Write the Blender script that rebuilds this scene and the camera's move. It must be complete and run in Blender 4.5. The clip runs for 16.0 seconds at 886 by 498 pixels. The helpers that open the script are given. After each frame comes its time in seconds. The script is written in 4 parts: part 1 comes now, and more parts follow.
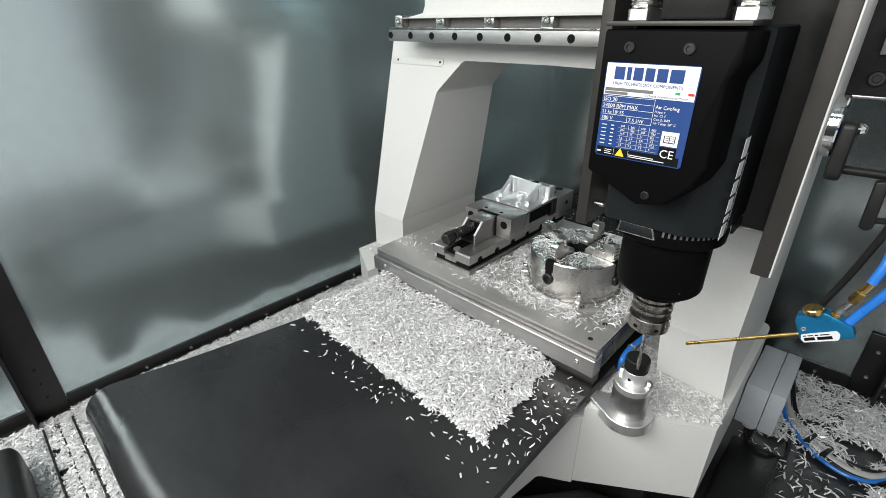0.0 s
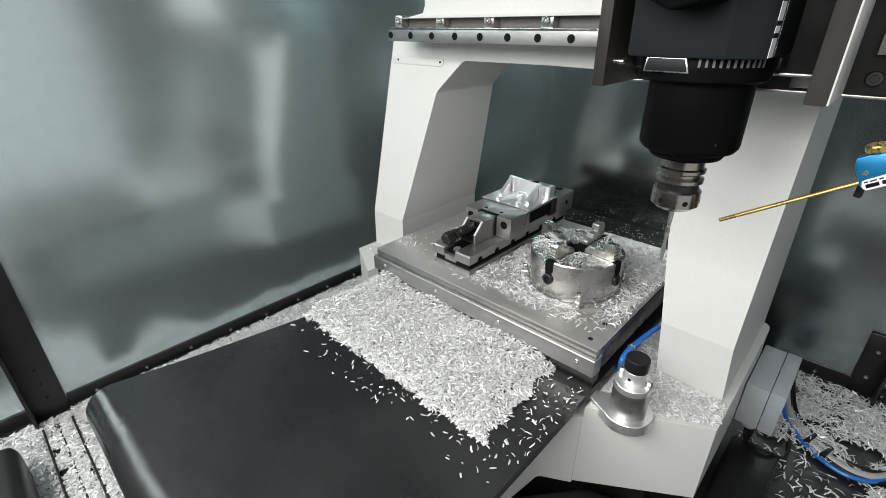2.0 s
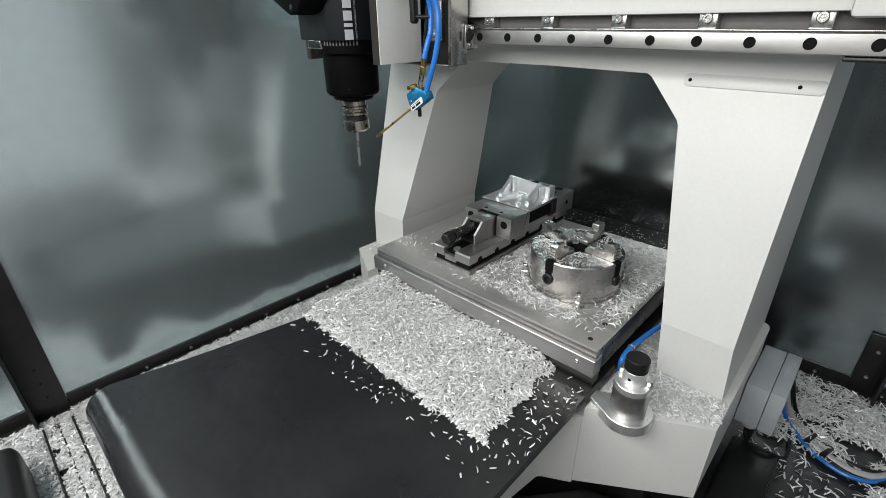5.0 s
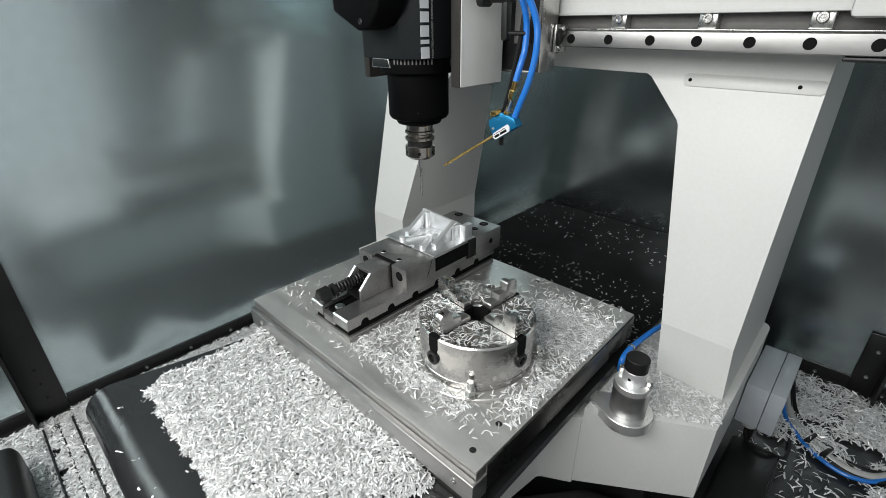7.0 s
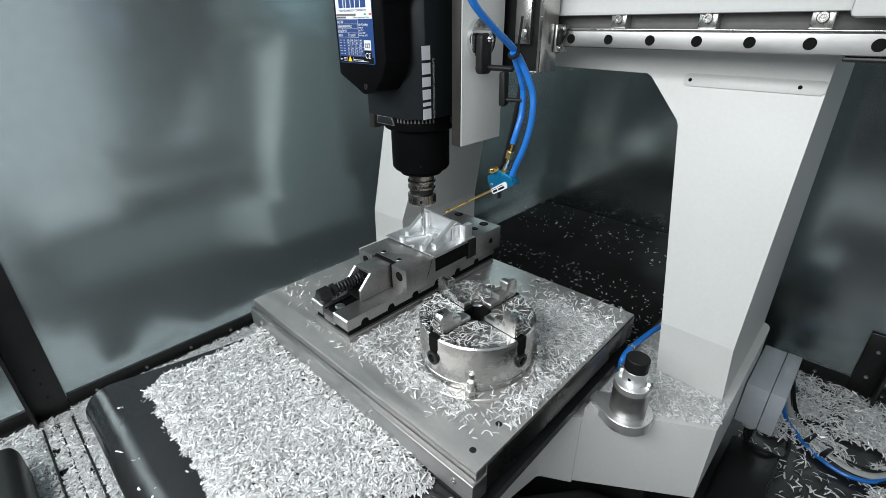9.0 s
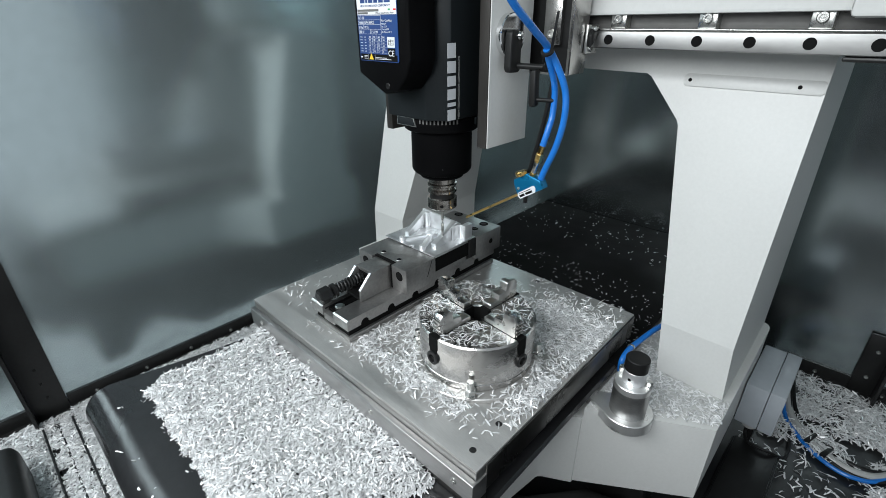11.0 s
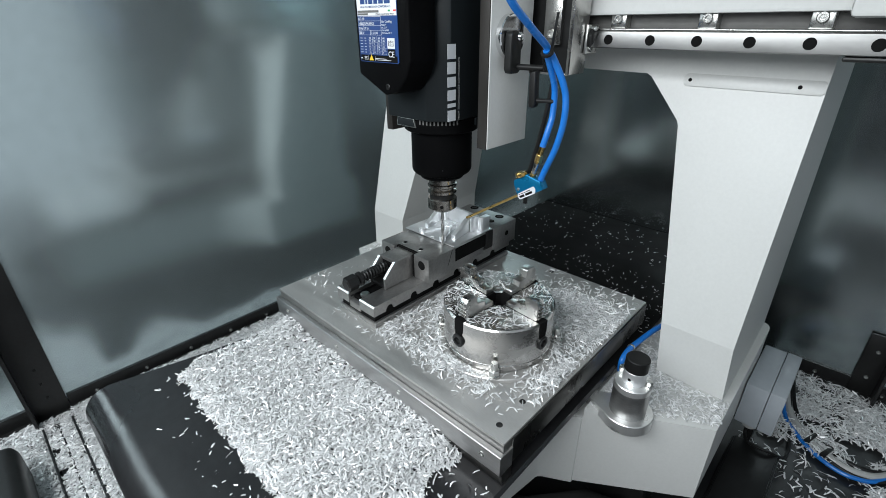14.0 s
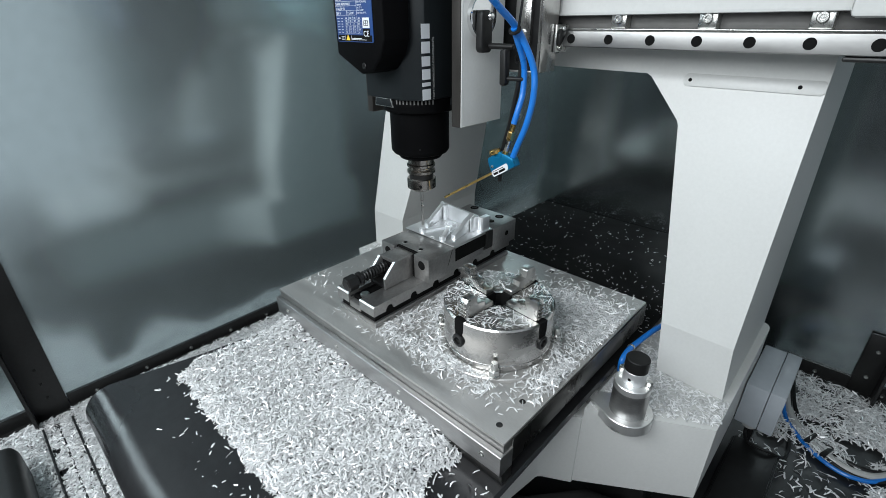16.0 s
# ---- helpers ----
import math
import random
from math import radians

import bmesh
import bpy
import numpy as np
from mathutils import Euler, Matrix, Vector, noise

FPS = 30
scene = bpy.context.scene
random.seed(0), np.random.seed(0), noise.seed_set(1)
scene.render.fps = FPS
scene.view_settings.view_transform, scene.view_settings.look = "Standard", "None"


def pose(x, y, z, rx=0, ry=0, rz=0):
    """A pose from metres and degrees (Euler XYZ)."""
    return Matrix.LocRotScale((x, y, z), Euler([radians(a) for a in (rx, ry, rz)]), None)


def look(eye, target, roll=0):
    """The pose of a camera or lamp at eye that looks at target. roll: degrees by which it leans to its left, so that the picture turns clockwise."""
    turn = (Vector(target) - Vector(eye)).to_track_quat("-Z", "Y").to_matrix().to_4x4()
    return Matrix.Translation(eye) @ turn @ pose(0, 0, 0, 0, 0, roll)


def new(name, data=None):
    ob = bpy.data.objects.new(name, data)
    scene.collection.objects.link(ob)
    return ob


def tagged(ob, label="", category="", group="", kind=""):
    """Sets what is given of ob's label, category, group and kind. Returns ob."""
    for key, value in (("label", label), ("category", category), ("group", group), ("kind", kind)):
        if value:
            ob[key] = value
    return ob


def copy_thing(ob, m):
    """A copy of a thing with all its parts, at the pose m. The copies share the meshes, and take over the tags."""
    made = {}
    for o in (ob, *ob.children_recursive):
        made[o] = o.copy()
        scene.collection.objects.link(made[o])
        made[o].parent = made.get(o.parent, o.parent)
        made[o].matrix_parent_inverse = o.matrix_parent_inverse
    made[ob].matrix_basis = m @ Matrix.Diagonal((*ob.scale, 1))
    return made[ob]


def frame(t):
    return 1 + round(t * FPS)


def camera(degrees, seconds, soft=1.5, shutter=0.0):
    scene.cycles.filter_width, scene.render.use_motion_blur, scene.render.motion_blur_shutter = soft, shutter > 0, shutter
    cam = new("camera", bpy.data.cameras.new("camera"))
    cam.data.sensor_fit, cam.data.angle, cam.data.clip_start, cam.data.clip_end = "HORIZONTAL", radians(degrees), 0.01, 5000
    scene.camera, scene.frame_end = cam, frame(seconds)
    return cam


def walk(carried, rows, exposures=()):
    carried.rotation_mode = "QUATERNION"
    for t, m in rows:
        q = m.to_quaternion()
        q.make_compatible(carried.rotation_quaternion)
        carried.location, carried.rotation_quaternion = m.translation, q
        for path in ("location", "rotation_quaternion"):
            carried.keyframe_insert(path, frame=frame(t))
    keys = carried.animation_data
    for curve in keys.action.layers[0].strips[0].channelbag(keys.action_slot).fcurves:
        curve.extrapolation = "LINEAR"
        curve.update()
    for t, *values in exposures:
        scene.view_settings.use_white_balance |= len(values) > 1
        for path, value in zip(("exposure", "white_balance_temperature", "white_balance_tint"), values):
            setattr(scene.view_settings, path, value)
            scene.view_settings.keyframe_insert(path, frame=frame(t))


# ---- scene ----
cam = camera(87.61, 16.0, soft=0.5)
EYE = pose(0.811, -0.698, 0.028, 63.589, 0.488, 43.413)
walk(cam, [(0.0, EYE), (16.0, EYE)], [(0.0, 0.24, 6500, 10), (2.0, 0.21, 6500, 10), (4.2, 0.02, 6480, 10), (7.0, -0.09, 6380, 9), (8.0, -0.12, 6280, 9), (9.0, -0.12, 6130, 8), (12.0, -0.12, 6000, 7), (16.0, -0.12, 5950, 7)])

# ---- world and lamps: a lit workshop in front of the open door, LED bars under the roof ----
world = bpy.data.worlds.new("workshop")
scene.world = world
world.use_nodes = True
world.node_tree.nodes["Background"].inputs[0].default_value = (0.95, 0.97, 0.98, 1)
world.node_tree.nodes["Background"].inputs[1].default_value = 0.55


def bar_lamp(name, eye, target, sx, sy, watts, colour=(1.0, 0.985, 0.95)):
    data = bpy.data.lights.new(name, "AREA")
    data.shape, data.size, data.size_y, data.energy, data.color = "RECTANGLE", sx, sy, watts, colour
    ob = new(name, data)
    ob.matrix_world = look(eye, target)
    return ob


bar_lamp("led_panel_front", (0.45, -1.36, 0.34), (0.40, 0.0, -0.18), 1.3, 0.35, 13.5)
bar_lamp("led_bar_roof", (0.33, -1.22, 0.58), (0.33, -0.28, -0.5), 1.55, 0.16, 14.5)

# ---- materials ----
MATS = {}


def mat(name, colour, rough=0.5, metal=0.0, var=0.12, scale=6.0, fine=90.0, bump=0.08, rvar=0.1, island=0.0, emit=0.0,
        stretch=(1, 1, 1), coat=0.0, spec=0.5, warp=0.0):
    """A surface with broad and fine variation of colour, gloss and relief."""
    if name in MATS:
        return MATS[name]
    m = bpy.data.materials.new(name)
    m.use_nodes = True
    nt = m.node_tree
    b = nt.nodes["Principled BSDF"]
    tc = nt.nodes.new("ShaderNodeTexCoord")
    mp = nt.nodes.new("ShaderNodeMapping")
    mp.inputs["Scale"].default_value = stretch
    nt.links.new(tc.outputs["Object"], mp.inputs[0])
    big, small = nt.nodes.new("ShaderNodeTexNoise"), nt.nodes.new("ShaderNodeTexNoise")
    big.inputs["Scale"].default_value, big.inputs["Detail"].default_value = scale, 4
    small.inputs["Scale"].default_value, small.inputs["Detail"].default_value = fine, 3
    for n in (big, small):
        nt.links.new(mp.outputs[0], n.inputs["Vector"])
    add = nt.nodes.new("ShaderNodeMath")
    add.operation = "ADD"
    nt.links.new(big.outputs[0], add.inputs[0])
    nt.links.new(small.outputs[0], add.inputs[1])
    ramp = nt.nodes.new("ShaderNodeMapRange")
    ramp.inputs["From Min"].default_value, ramp.inputs["From Max"].default_value = 0.6, 1.4
    ramp.inputs["To Min"].default_value, ramp.inputs["To Max"].default_value = 1 - var, 1 + var
    nt.links.new(add.outputs[0], ramp.inputs["Value"])
    value = ramp.outputs[0]
    if island:
        geo = nt.nodes.new("ShaderNodeNewGeometry")
        r2 = nt.nodes.new("ShaderNodeMapRange")
        r2.inputs["To Min"].default_value, r2.inputs["To Max"].default_value = 1 - island, 1.0
        nt.links.new(geo.outputs["Random Per Island"], r2.inputs["Value"])
        mul = nt.nodes.new("ShaderNodeMath")
        mul.operation = "MULTIPLY"
        nt.links.new(value, mul.inputs[0])
        nt.links.new(r2.outputs[0], mul.inputs[1])
        value = mul.outputs[0]
    vm = nt.nodes.new("ShaderNodeVectorMath")
    vm.operation = "SCALE"
    vm.inputs[0].default_value = colour
    nt.links.new(value, vm.inputs["Scale"])
    nt.links.new(vm.outputs[0], b.inputs["Base Color"])
    rr = nt.nodes.new("ShaderNodeMapRange")
    rr.inputs["From Min"].default_value, rr.inputs["From Max"].default_value = 0.3, 0.7
    rr.inputs["To Min"].default_value, rr.inputs["To Max"].default_value = max(0.02, rough - rvar), min(1, rough + rvar)
    nt.links.new(big.outputs[0], rr.inputs["Value"])
    nt.links.new(rr.outputs[0], b.inputs["Roughness"])
    b.inputs["Metallic"].default_value = metal
    b.inputs["Coat Weight"].default_value = coat
    b.inputs["Specular IOR Level"].default_value = spec
    if bump:
        bp = nt.nodes.new("ShaderNodeBump")
        bp.inputs["Strength"].default_value, bp.inputs["Distance"].default_value = bump, 0.001
        nt.links.new(small.outputs[0], bp.inputs["Height"])
        nt.links.new(bp.outputs[0], b.inputs["Normal"])
        if warp:
            wide = nt.nodes.new("ShaderNodeBump")
            wide.inputs["Strength"].default_value, wide.inputs["Distance"].default_value = 1.0, warp
            nt.links.new(big.outputs[0], wide.inputs["Height"])
            nt.links.new(wide.outputs[0], bp.inputs["Normal"])
    if emit:
        b.inputs["Emission Color"].default_value, b.inputs["Emission Strength"].default_value = (*colour, 1), emit
    MATS[name] = m
    return m


WHITE = mat("white_enamel", (0.600, 0.602, 0.586), 0.38, var=0.04, scale=5, fine=220, bump=0.05, rvar=0.06)
GALV = mat("galvanised_sheet", (0.545, 0.632, 0.648), 0.20, 0.83, var=0.06, scale=3.0, fine=45, bump=0.008, rvar=0.035)
# same galvanised sheet, with the dimness behind the gantry put into its colour
GALV_BACK = mat("shaded_galvanised_sheet", (0.47, 0.525, 0.535), 0.20, 1.0, var=0.08, scale=3.0, fine=45, bump=0.008, rvar=0.035)
BLACK_STEEL = mat("black_painted_steel", (0.010, 0.010, 0.010), 0.42, var=0.35, scale=12, fine=150, bump=0.15)
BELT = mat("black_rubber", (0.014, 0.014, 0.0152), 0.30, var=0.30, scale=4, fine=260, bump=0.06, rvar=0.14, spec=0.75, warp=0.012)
# the belt's rubber, duller and darker: gantry shade put into the material
BELT_REAR = mat("shaded_black_rubber", (0.007, 0.007, 0.007), 0.65, var=0.25, scale=5, fine=300, bump=0.10, rvar=0.12, spec=0.12)
PLATE = mat("ground_steel_plate", (0.575, 0.562, 0.545), 0.42, 0.78, var=0.12, scale=9, fine=160, bump=0.05, stretch=(1, 6, 1))
# ground steel with the dark reflections on the table's sides put into its colour
FLANK = mat("darkened_ground_steel", (0.11, 0.107, 0.103), 0.30, 1.0, var=0.2, scale=12, fine=120, bump=0.04, stretch=(1, 1, 0.3))
STRIP = mat("scuffed_steel_strip", (0.46, 0.455, 0.45), 0.38, 1.0, var=0.16, scale=14, fine=140, bump=0.06, stretch=(0.5, 3, 3))
STEEL = mat("machined_steel", (0.53, 0.52, 0.505), 0.28, 1.0, var=0.10, scale=14, fine=200, bump=0.05)
CHUCK = mat("turned_steel", (0.49, 0.48, 0.465), 0.24, 1.0, var=0.08, scale=12, fine=240, bump=0.04, stretch=(1, 1, 4))
VISE = mat("vise_steel", (0.365, 0.358, 0.350), 0.42, 0.92, var=0.18, scale=16, fine=200, bump=0.08)
DARK = mat("blackened_steel", (0.018, 0.018, 0.018), 0.40, 0.4, var=0.15, scale=25, fine=200, bump=0.1)
RAIL = mat("rail_steel", (0.38, 0.378, 0.372), 0.42, 1.0, var=0.10, scale=12, fine=150, bump=0.03, stretch=(0.4, 1, 1))
CHANNEL = mat("grey_channel", (0.115, 0.112, 0.108), 0.6, var=0.15)
# black for print, and for shade painted into holes, slots and gaps
HOLE = mat("hole_black", (0.006, 0.006, 0.006), 0.8, var=0.1, spec=0.1)
SPINDLE = mat("black_anodised", (0.003, 0.003, 0.0033), 0.50, var=0.15, scale=12, fine=350, bump=0.06, spec=0.04)
SPINDLE2 = mat("charcoal_casting", (0.0115, 0.0140, 0.0155), 0.48, var=0.12, scale=12, fine=350, bump=0.06, spec=0.15)
CHEEK = mat("brown_grey_steel", (0.042, 0.039, 0.036), 0.45, 0.4, var=0.08, scale=14, fine=140, bump=0.06)
ALU = mat("milled_aluminium", (0.90, 0.91, 0.92), 0.36, 0.80, var=0.02, scale=30, fine=200, bump=0.0, rvar=0.04)
ALU_BASE = mat("rough_milled_aluminium", (0.72, 0.73, 0.74), 0.42, 0.9, var=0.05, scale=30, fine=260, bump=0.04, stretch=(1, 7, 1))
SATIN = mat("satin_aluminium", (0.74, 0.74, 0.73), 0.36, 0.85, var=0.06, scale=20, fine=200, bump=0.03, stretch=(1, 1, 5))
CHIP = mat("aluminium_chips", (0.945, 0.943, 0.945), 0.34, 0.20, var=0.04, scale=40, fine=200, bump=0.0, island=0.38)
BRASS = mat("brass", (0.62, 0.43, 0.15), 0.28, 1.0, var=0.1, scale=40)
HOLDER = mat("browned_tool_steel", (0.36, 0.335, 0.305), 0.26, 1.0, var=0.10, scale=20, fine=200, bump=0.03)
CHROME = mat("chrome", (0.80, 0.80, 0.80), 0.08, 1.0, var=0.03, bump=0.0, rvar=0.03)
ZINC = mat("zinc_screw", (0.60, 0.60, 0.58), 0.30, 1.0, var=0.1, scale=60)
BLUE_ANOD = mat("blue_anodised", (0.01, 0.17, 0.36), 0.30, 0.55, var=0.08, scale=40)
BLUE_HOSE = mat("blue_hose", (0.016, 0.155, 0.54), 0.35, var=0.06, scale=30)
GREY_PVC = mat("grey_plastic", (0.36, 0.385, 0.415), 0.42, var=0.05, scale=20)
GREY_CABLE = mat("grey_cable", (0.38, 0.38, 0.37), 0.5, var=0.06)
BLACK_PLASTIC = mat("black_plastic", (0.010, 0.010, 0.010), 0.42, var=0.15, spec=0.25)
LAB_BLUE = mat("label_blue", (0.008, 0.040, 0.165), 0.35, var=0.03, bump=0.0)
LAB_WHITE = mat("label_white", (0.68, 0.69, 0.71), 0.35, var=0.02, bump=0.0)
LAB_GREEN = mat("label_green", (0.02, 0.30, 0.08), 0.4, var=0.02, bump=0.0)
LAB_RED = mat("label_red", (0.60, 0.02, 0.02), 0.4, var=0.02, bump=0.0)
LAB_YELLOW = mat("label_yellow", (0.75, 0.50, 0.02), 0.4, var=0.02, bump=0.0)
FRONT = mat("dark_grey_paint", (0.06, 0.062, 0.065), 0.5, var=0.1)
FLOOR = mat("oily_floor_pan", (0.013, 0.0135, 0.014), 0.35, var=0.3, scale=8, fine=120, bump=0.15)


# ---- mesh helpers ----
def part(name, bm, material, parent=None, label="", smooth=True):
    bmesh.ops.recalc_face_normals(bm, faces=bm.faces)
    me = bpy.data.meshes.new(name)
    bm.to_mesh(me)
    bm.free()
    me.materials.append(material)
    if smooth:
        for p in me.polygons:
            p.use_smooth = True
        me.set_sharp_from_angle(angle=radians(28))
    ob = new(name, me)
    if parent is not None:
        ob.parent = parent
        ob.matrix_parent_inverse = parent_offset(parent).inverted()
    if label:
        ob["label"] = label
    return ob


BASES = {}


def parent_offset(ob):
    return BASES.get(ob.name, Matrix.Identity(4))


def thing(name, base, label, category, group="", kind=""):
    """An Empty at the base of a thing; its parts are written in world places."""
    ob = new(name)
    ob.empty_display_size = 0.02
    ob.matrix_world = Matrix.Translation(base)
    BASES[ob.name] = Matrix.Translation(base)
    return tagged(ob, label, category, group, kind)


def box(x0, x1, y0, y1, z0, z1, bevel=0.001, seg=2, bm=None):
    bm = bm or bmesh.new()
    vs = [bm.verts.new((x, y, z)) for x in (x0, x1) for y in (y0, y1) for z in (z0, z1)]
    fs = [bm.faces.new([vs[i] for i in q]) for q in ((0, 1, 3, 2), (4, 6, 7, 5), (0, 4, 5, 1), (2, 3, 7, 6), (0, 2, 6, 4), (1, 5, 7, 3))]
    if bevel:
        es = list({e for f in fs for e in f.edges})
        bmesh.ops.bevel(bm, geom=es, offset=bevel, segments=seg, affect="EDGES", profile=0.5)
    return bm


def loft(a, b, bevel=0.0, seg=2, bm=None):
    """A solid between two outlines with the same number of corners."""
    bm = bm or bmesh.new()
    va, vb = [bm.verts.new(p) for p in a], [bm.verts.new(p) for p in b]
    n = len(a)
    fs = [bm.faces.new(va), bm.faces.new(list(reversed(vb)))]
    fs += [bm.faces.new((va[i], vb[i], vb[(i + 1) % n], va[(i + 1) % n])) for i in range(n)]
    bmesh.ops.recalc_face_normals(bm, faces=fs)
    if bevel:
        es = list({e for f in fs for e in f.edges})
        bmesh.ops.bevel(bm, geom=es, offset=bevel, segments=seg, affect="EDGES", profile=0.5)
    return bm


def prism(pts, axis, lo, hi, bevel=0.0, bm=None, seg=2):
    """An outline pushed along an axis. pts: the two other coordinates in order x, y, z."""
    def put(p, v):
        q = list(p)
        q.insert(axis, v)
        return q
    return loft([put(p, lo) for p in pts], [put(p, hi) for p in pts], bevel, seg, bm)


def lathe(profile, at=(0, 0, 0), n=40, turn=None, bm=None):
    """A body of revolution: profile of (radius, height); turn: a rotation from +z."""
    bm = bm or bmesh.new()
    turn = turn or Matrix.Identity(3)
    at = Vector(at)
    rings = []
    for r, h in profile:
        if r < 1e-6:
            rings.append([bm.verts.new(at + turn @ Vector((0, 0, h)))])
        else:
            rings.append([bm.verts.new(at + turn @ Vector((r * math.cos(2 * math.pi * i / n), r * math.sin(2 * math.pi * i / n), h))) for i in range(n)])
    for a, b in zip(rings, rings[1:]):
        for i in range(n):
            j = (i + 1) % n
            if len(a) == 1 and len(b) == 1:
                continue
            if len(a) == 1:
                bm.faces.new((a[0], b[i], b[j]))
            elif len(b) == 1:
                bm.faces.new((a[i], b[0], a[j]))
            else:
                bm.faces.new((a[i], b[i], b[j], a[j]))
    return bm


def facing(d):
    return Vector(d).to_track_quat("Z", "Y").to_matrix()


def rod(a, b, r, n=14, bm=None, round_end=0.0):
    a, b = Vector(a), Vector(b)
    h = (b - a).length
    e = round_end or min(r * 0.25, h * 0.2)
    return lathe([(0, 0), (r - e, 0), (r, e), (r, h - e), (r - e, h), (0, h)], a, n, facing(b - a), bm)


def spline(points, steps=10):
    ps = [Vector(p) for p in points]
    ps = [ps[0] * 2 - ps[1]] + ps + [ps[-1] * 2 - ps[-2]]
    out = []
    for i in range(1, len(ps) - 2):
        p0, p1, p2, p3 = ps[i - 1:i + 3]
        for k in range(steps):
            t = k / steps
            out.append(0.5 * ((2 * p1) + (p2 - p0) * t + (2 * p0 - 5 * p1 + 4 * p2 - p3) * t * t + (3 * p1 - p0 - 3 * p2 + p3) * t ** 3))
    out.append(ps[-2])
    return out


def tube(points, r, n=16, steps=10, bm=None):
    bm = bm or bmesh.new()
    ps = spline(points, steps)
    rings, side = [], None
    for i, p in enumerate(ps):
        d = (ps[min(i + 1, len(ps) - 1)] - ps[max(i - 1, 0)]).normalized()
        side = (side - d * side.dot(d)).normalized() if side else d.orthogonal().normalized()
        up = d.cross(side)
        rings.append([bm.verts.new(p + r * (math.cos(2 * math.pi * k / n) * side + math.sin(2 * math.pi * k / n) * up)) for k in range(n)])
    for a, b in zip(rings, rings[1:]):
        for k in range(n):
            bm.faces.new((a[k], b[k], b[(k + 1) % n], a[(k + 1) % n]))
    bm.faces.new(rings[0])
    bm.faces.new(list(reversed(rings[-1])))
    return bm


def screw_head(at, d, r=0.004, h=0.003):
    """A socket screw head with its hexagon recess."""
    bm = lathe([(0, 0), (r, 0), (r, h * 0.7), (r * 0.85, h), (r * 0.5, h), (r * 0.45, h * 0.45), (0, h * 0.45)], at, 16, facing(d))
    return bm


def letters(name, text, size, at, across, up, material, parent, label=""):
    """Raised lettering in the built-in font; at: lower left corner."""
    cu = bpy.data.curves.new(name, "FONT")
    cu.body, cu.size, cu.extrude = text, size, 0.0001
    cu.resolution_u = 3
    tmp = new(name, cu)
    me = bpy.data.meshes.new_from_object(tmp.evaluated_get(bpy.context.evaluated_depsgraph_get()))
    bpy.data.objects.remove(tmp)
    x, y = Vector(across).normalized(), Vector(up).normalized()
    m = Matrix((x, y, x.cross(y))).transposed().to_4x4()
    m.translation = at
    me.transform(m)
    me.materials.clear()
    me.materials.append(material)
    me.name = name
    ob = new(name, me)
    ob.parent = parent
    ob.matrix_parent_inverse = parent_offset(parent).inverted()
    if label:
        ob["label"] = label
    return ob


def slab(at, across, up, rects, thick=0.0004, bm=None):
    """Thin raised bars on a face: rects of (u0, v0, u1, v1)."""
    bm = bm or bmesh.new()
    x, y = Vector(across).normalized(), Vector(up).normalized()
    n, at = x.cross(y), Vector(at)
    for u0, v0, u1, v1 in rects:
        q = [at + x * u + y * v for u, v in ((u0, v0), (u1, v0), (u1, v1), (u0, v1))]
        loft(q, [p + n * thick for p in q], bm=bm)
    return bm


def chips(name, label, count, place, length=(0.008, 0.017), seed=1, tilt=0.45, bend=0.12, width=(0.0016, 0.0030)):
    """Curled slivers of aluminium, all in one mesh. place(rng) gives x, y, z."""
    rng = np.random.default_rng(seed)
    P = np.array([place(rng) for _ in range(count)], float)
    L, W = rng.uniform(*length, count), rng.uniform(*width, count)
    yaw = rng.uniform(0, 2 * np.pi, count)
    pitch, roll = rng.normal(0, tilt * 0.55, count), rng.normal(0, tilt, count)
    curl, bow = rng.uniform(0.01, bend, count), rng.normal(0, bend * 0.4, count)
    s = np.array([-0.5, -0.2, 0.2, 0.5])
    wide = np.array([0.55, 1.0, 0.96, 0.50])
    V = np.zeros((count, 4, 2, 3))
    for k in range(4):
        for j, sg in enumerate((-1, 1)):
            x = s[k] * L
            y = sg * 0.5 * W * wide[k] + bow * L * (1 - 4 * s[k] ** 2)
            z = curl * L * (1 - 4 * s[k] ** 2) + 0.25 * W * sg * sg
            y2, z2 = y * np.cos(roll) - z * np.sin(roll), y * np.sin(roll) + z * np.cos(roll)
            x3, z3 = x * np.cos(pitch) - z2 * np.sin(pitch), x * np.sin(pitch) + z2 * np.cos(pitch)
            V[:, k, j, 0] = x3 * np.cos(yaw) - y2 * np.sin(yaw) + P[:, 0]
            V[:, k, j, 1] = x3 * np.sin(yaw) + y2 * np.cos(yaw) + P[:, 1]
            V[:, k, j, 2] = z3
    low = V[:, :, :, 2].reshape(count, -1).min(1)
    V[:, :, :, 2] += (P[:, 2] - low * 0.8 + 0.0004)[:, None, None]
    base = np.arange(count)[:, None, None] * 8
    quads = np.array([[0, 2, 3, 1], [2, 4, 5, 3], [4, 6, 7, 5]])[None]
    F = (base + quads).reshape(-1, 4)
    me = bpy.data.meshes.new(name)
    me.from_pydata(V.reshape(-1, 3).tolist(), [], F.tolist())
    me.materials.append(CHIP)
    ob = new(name, me)
    return tagged(ob, label, "metal chips", kind="stuff")


# ---- the enclosure ----
FZ = -0.76      # floor pan
WX = -0.360     # inner face of the side wall
BY = 0.562      # inner face of the back wall
BELT_Z = -0.503


def struct(name, bm, material, label, category, smooth=True):
    return tagged(part(name, bm, material, None, "", smooth), label, category, kind="structure")


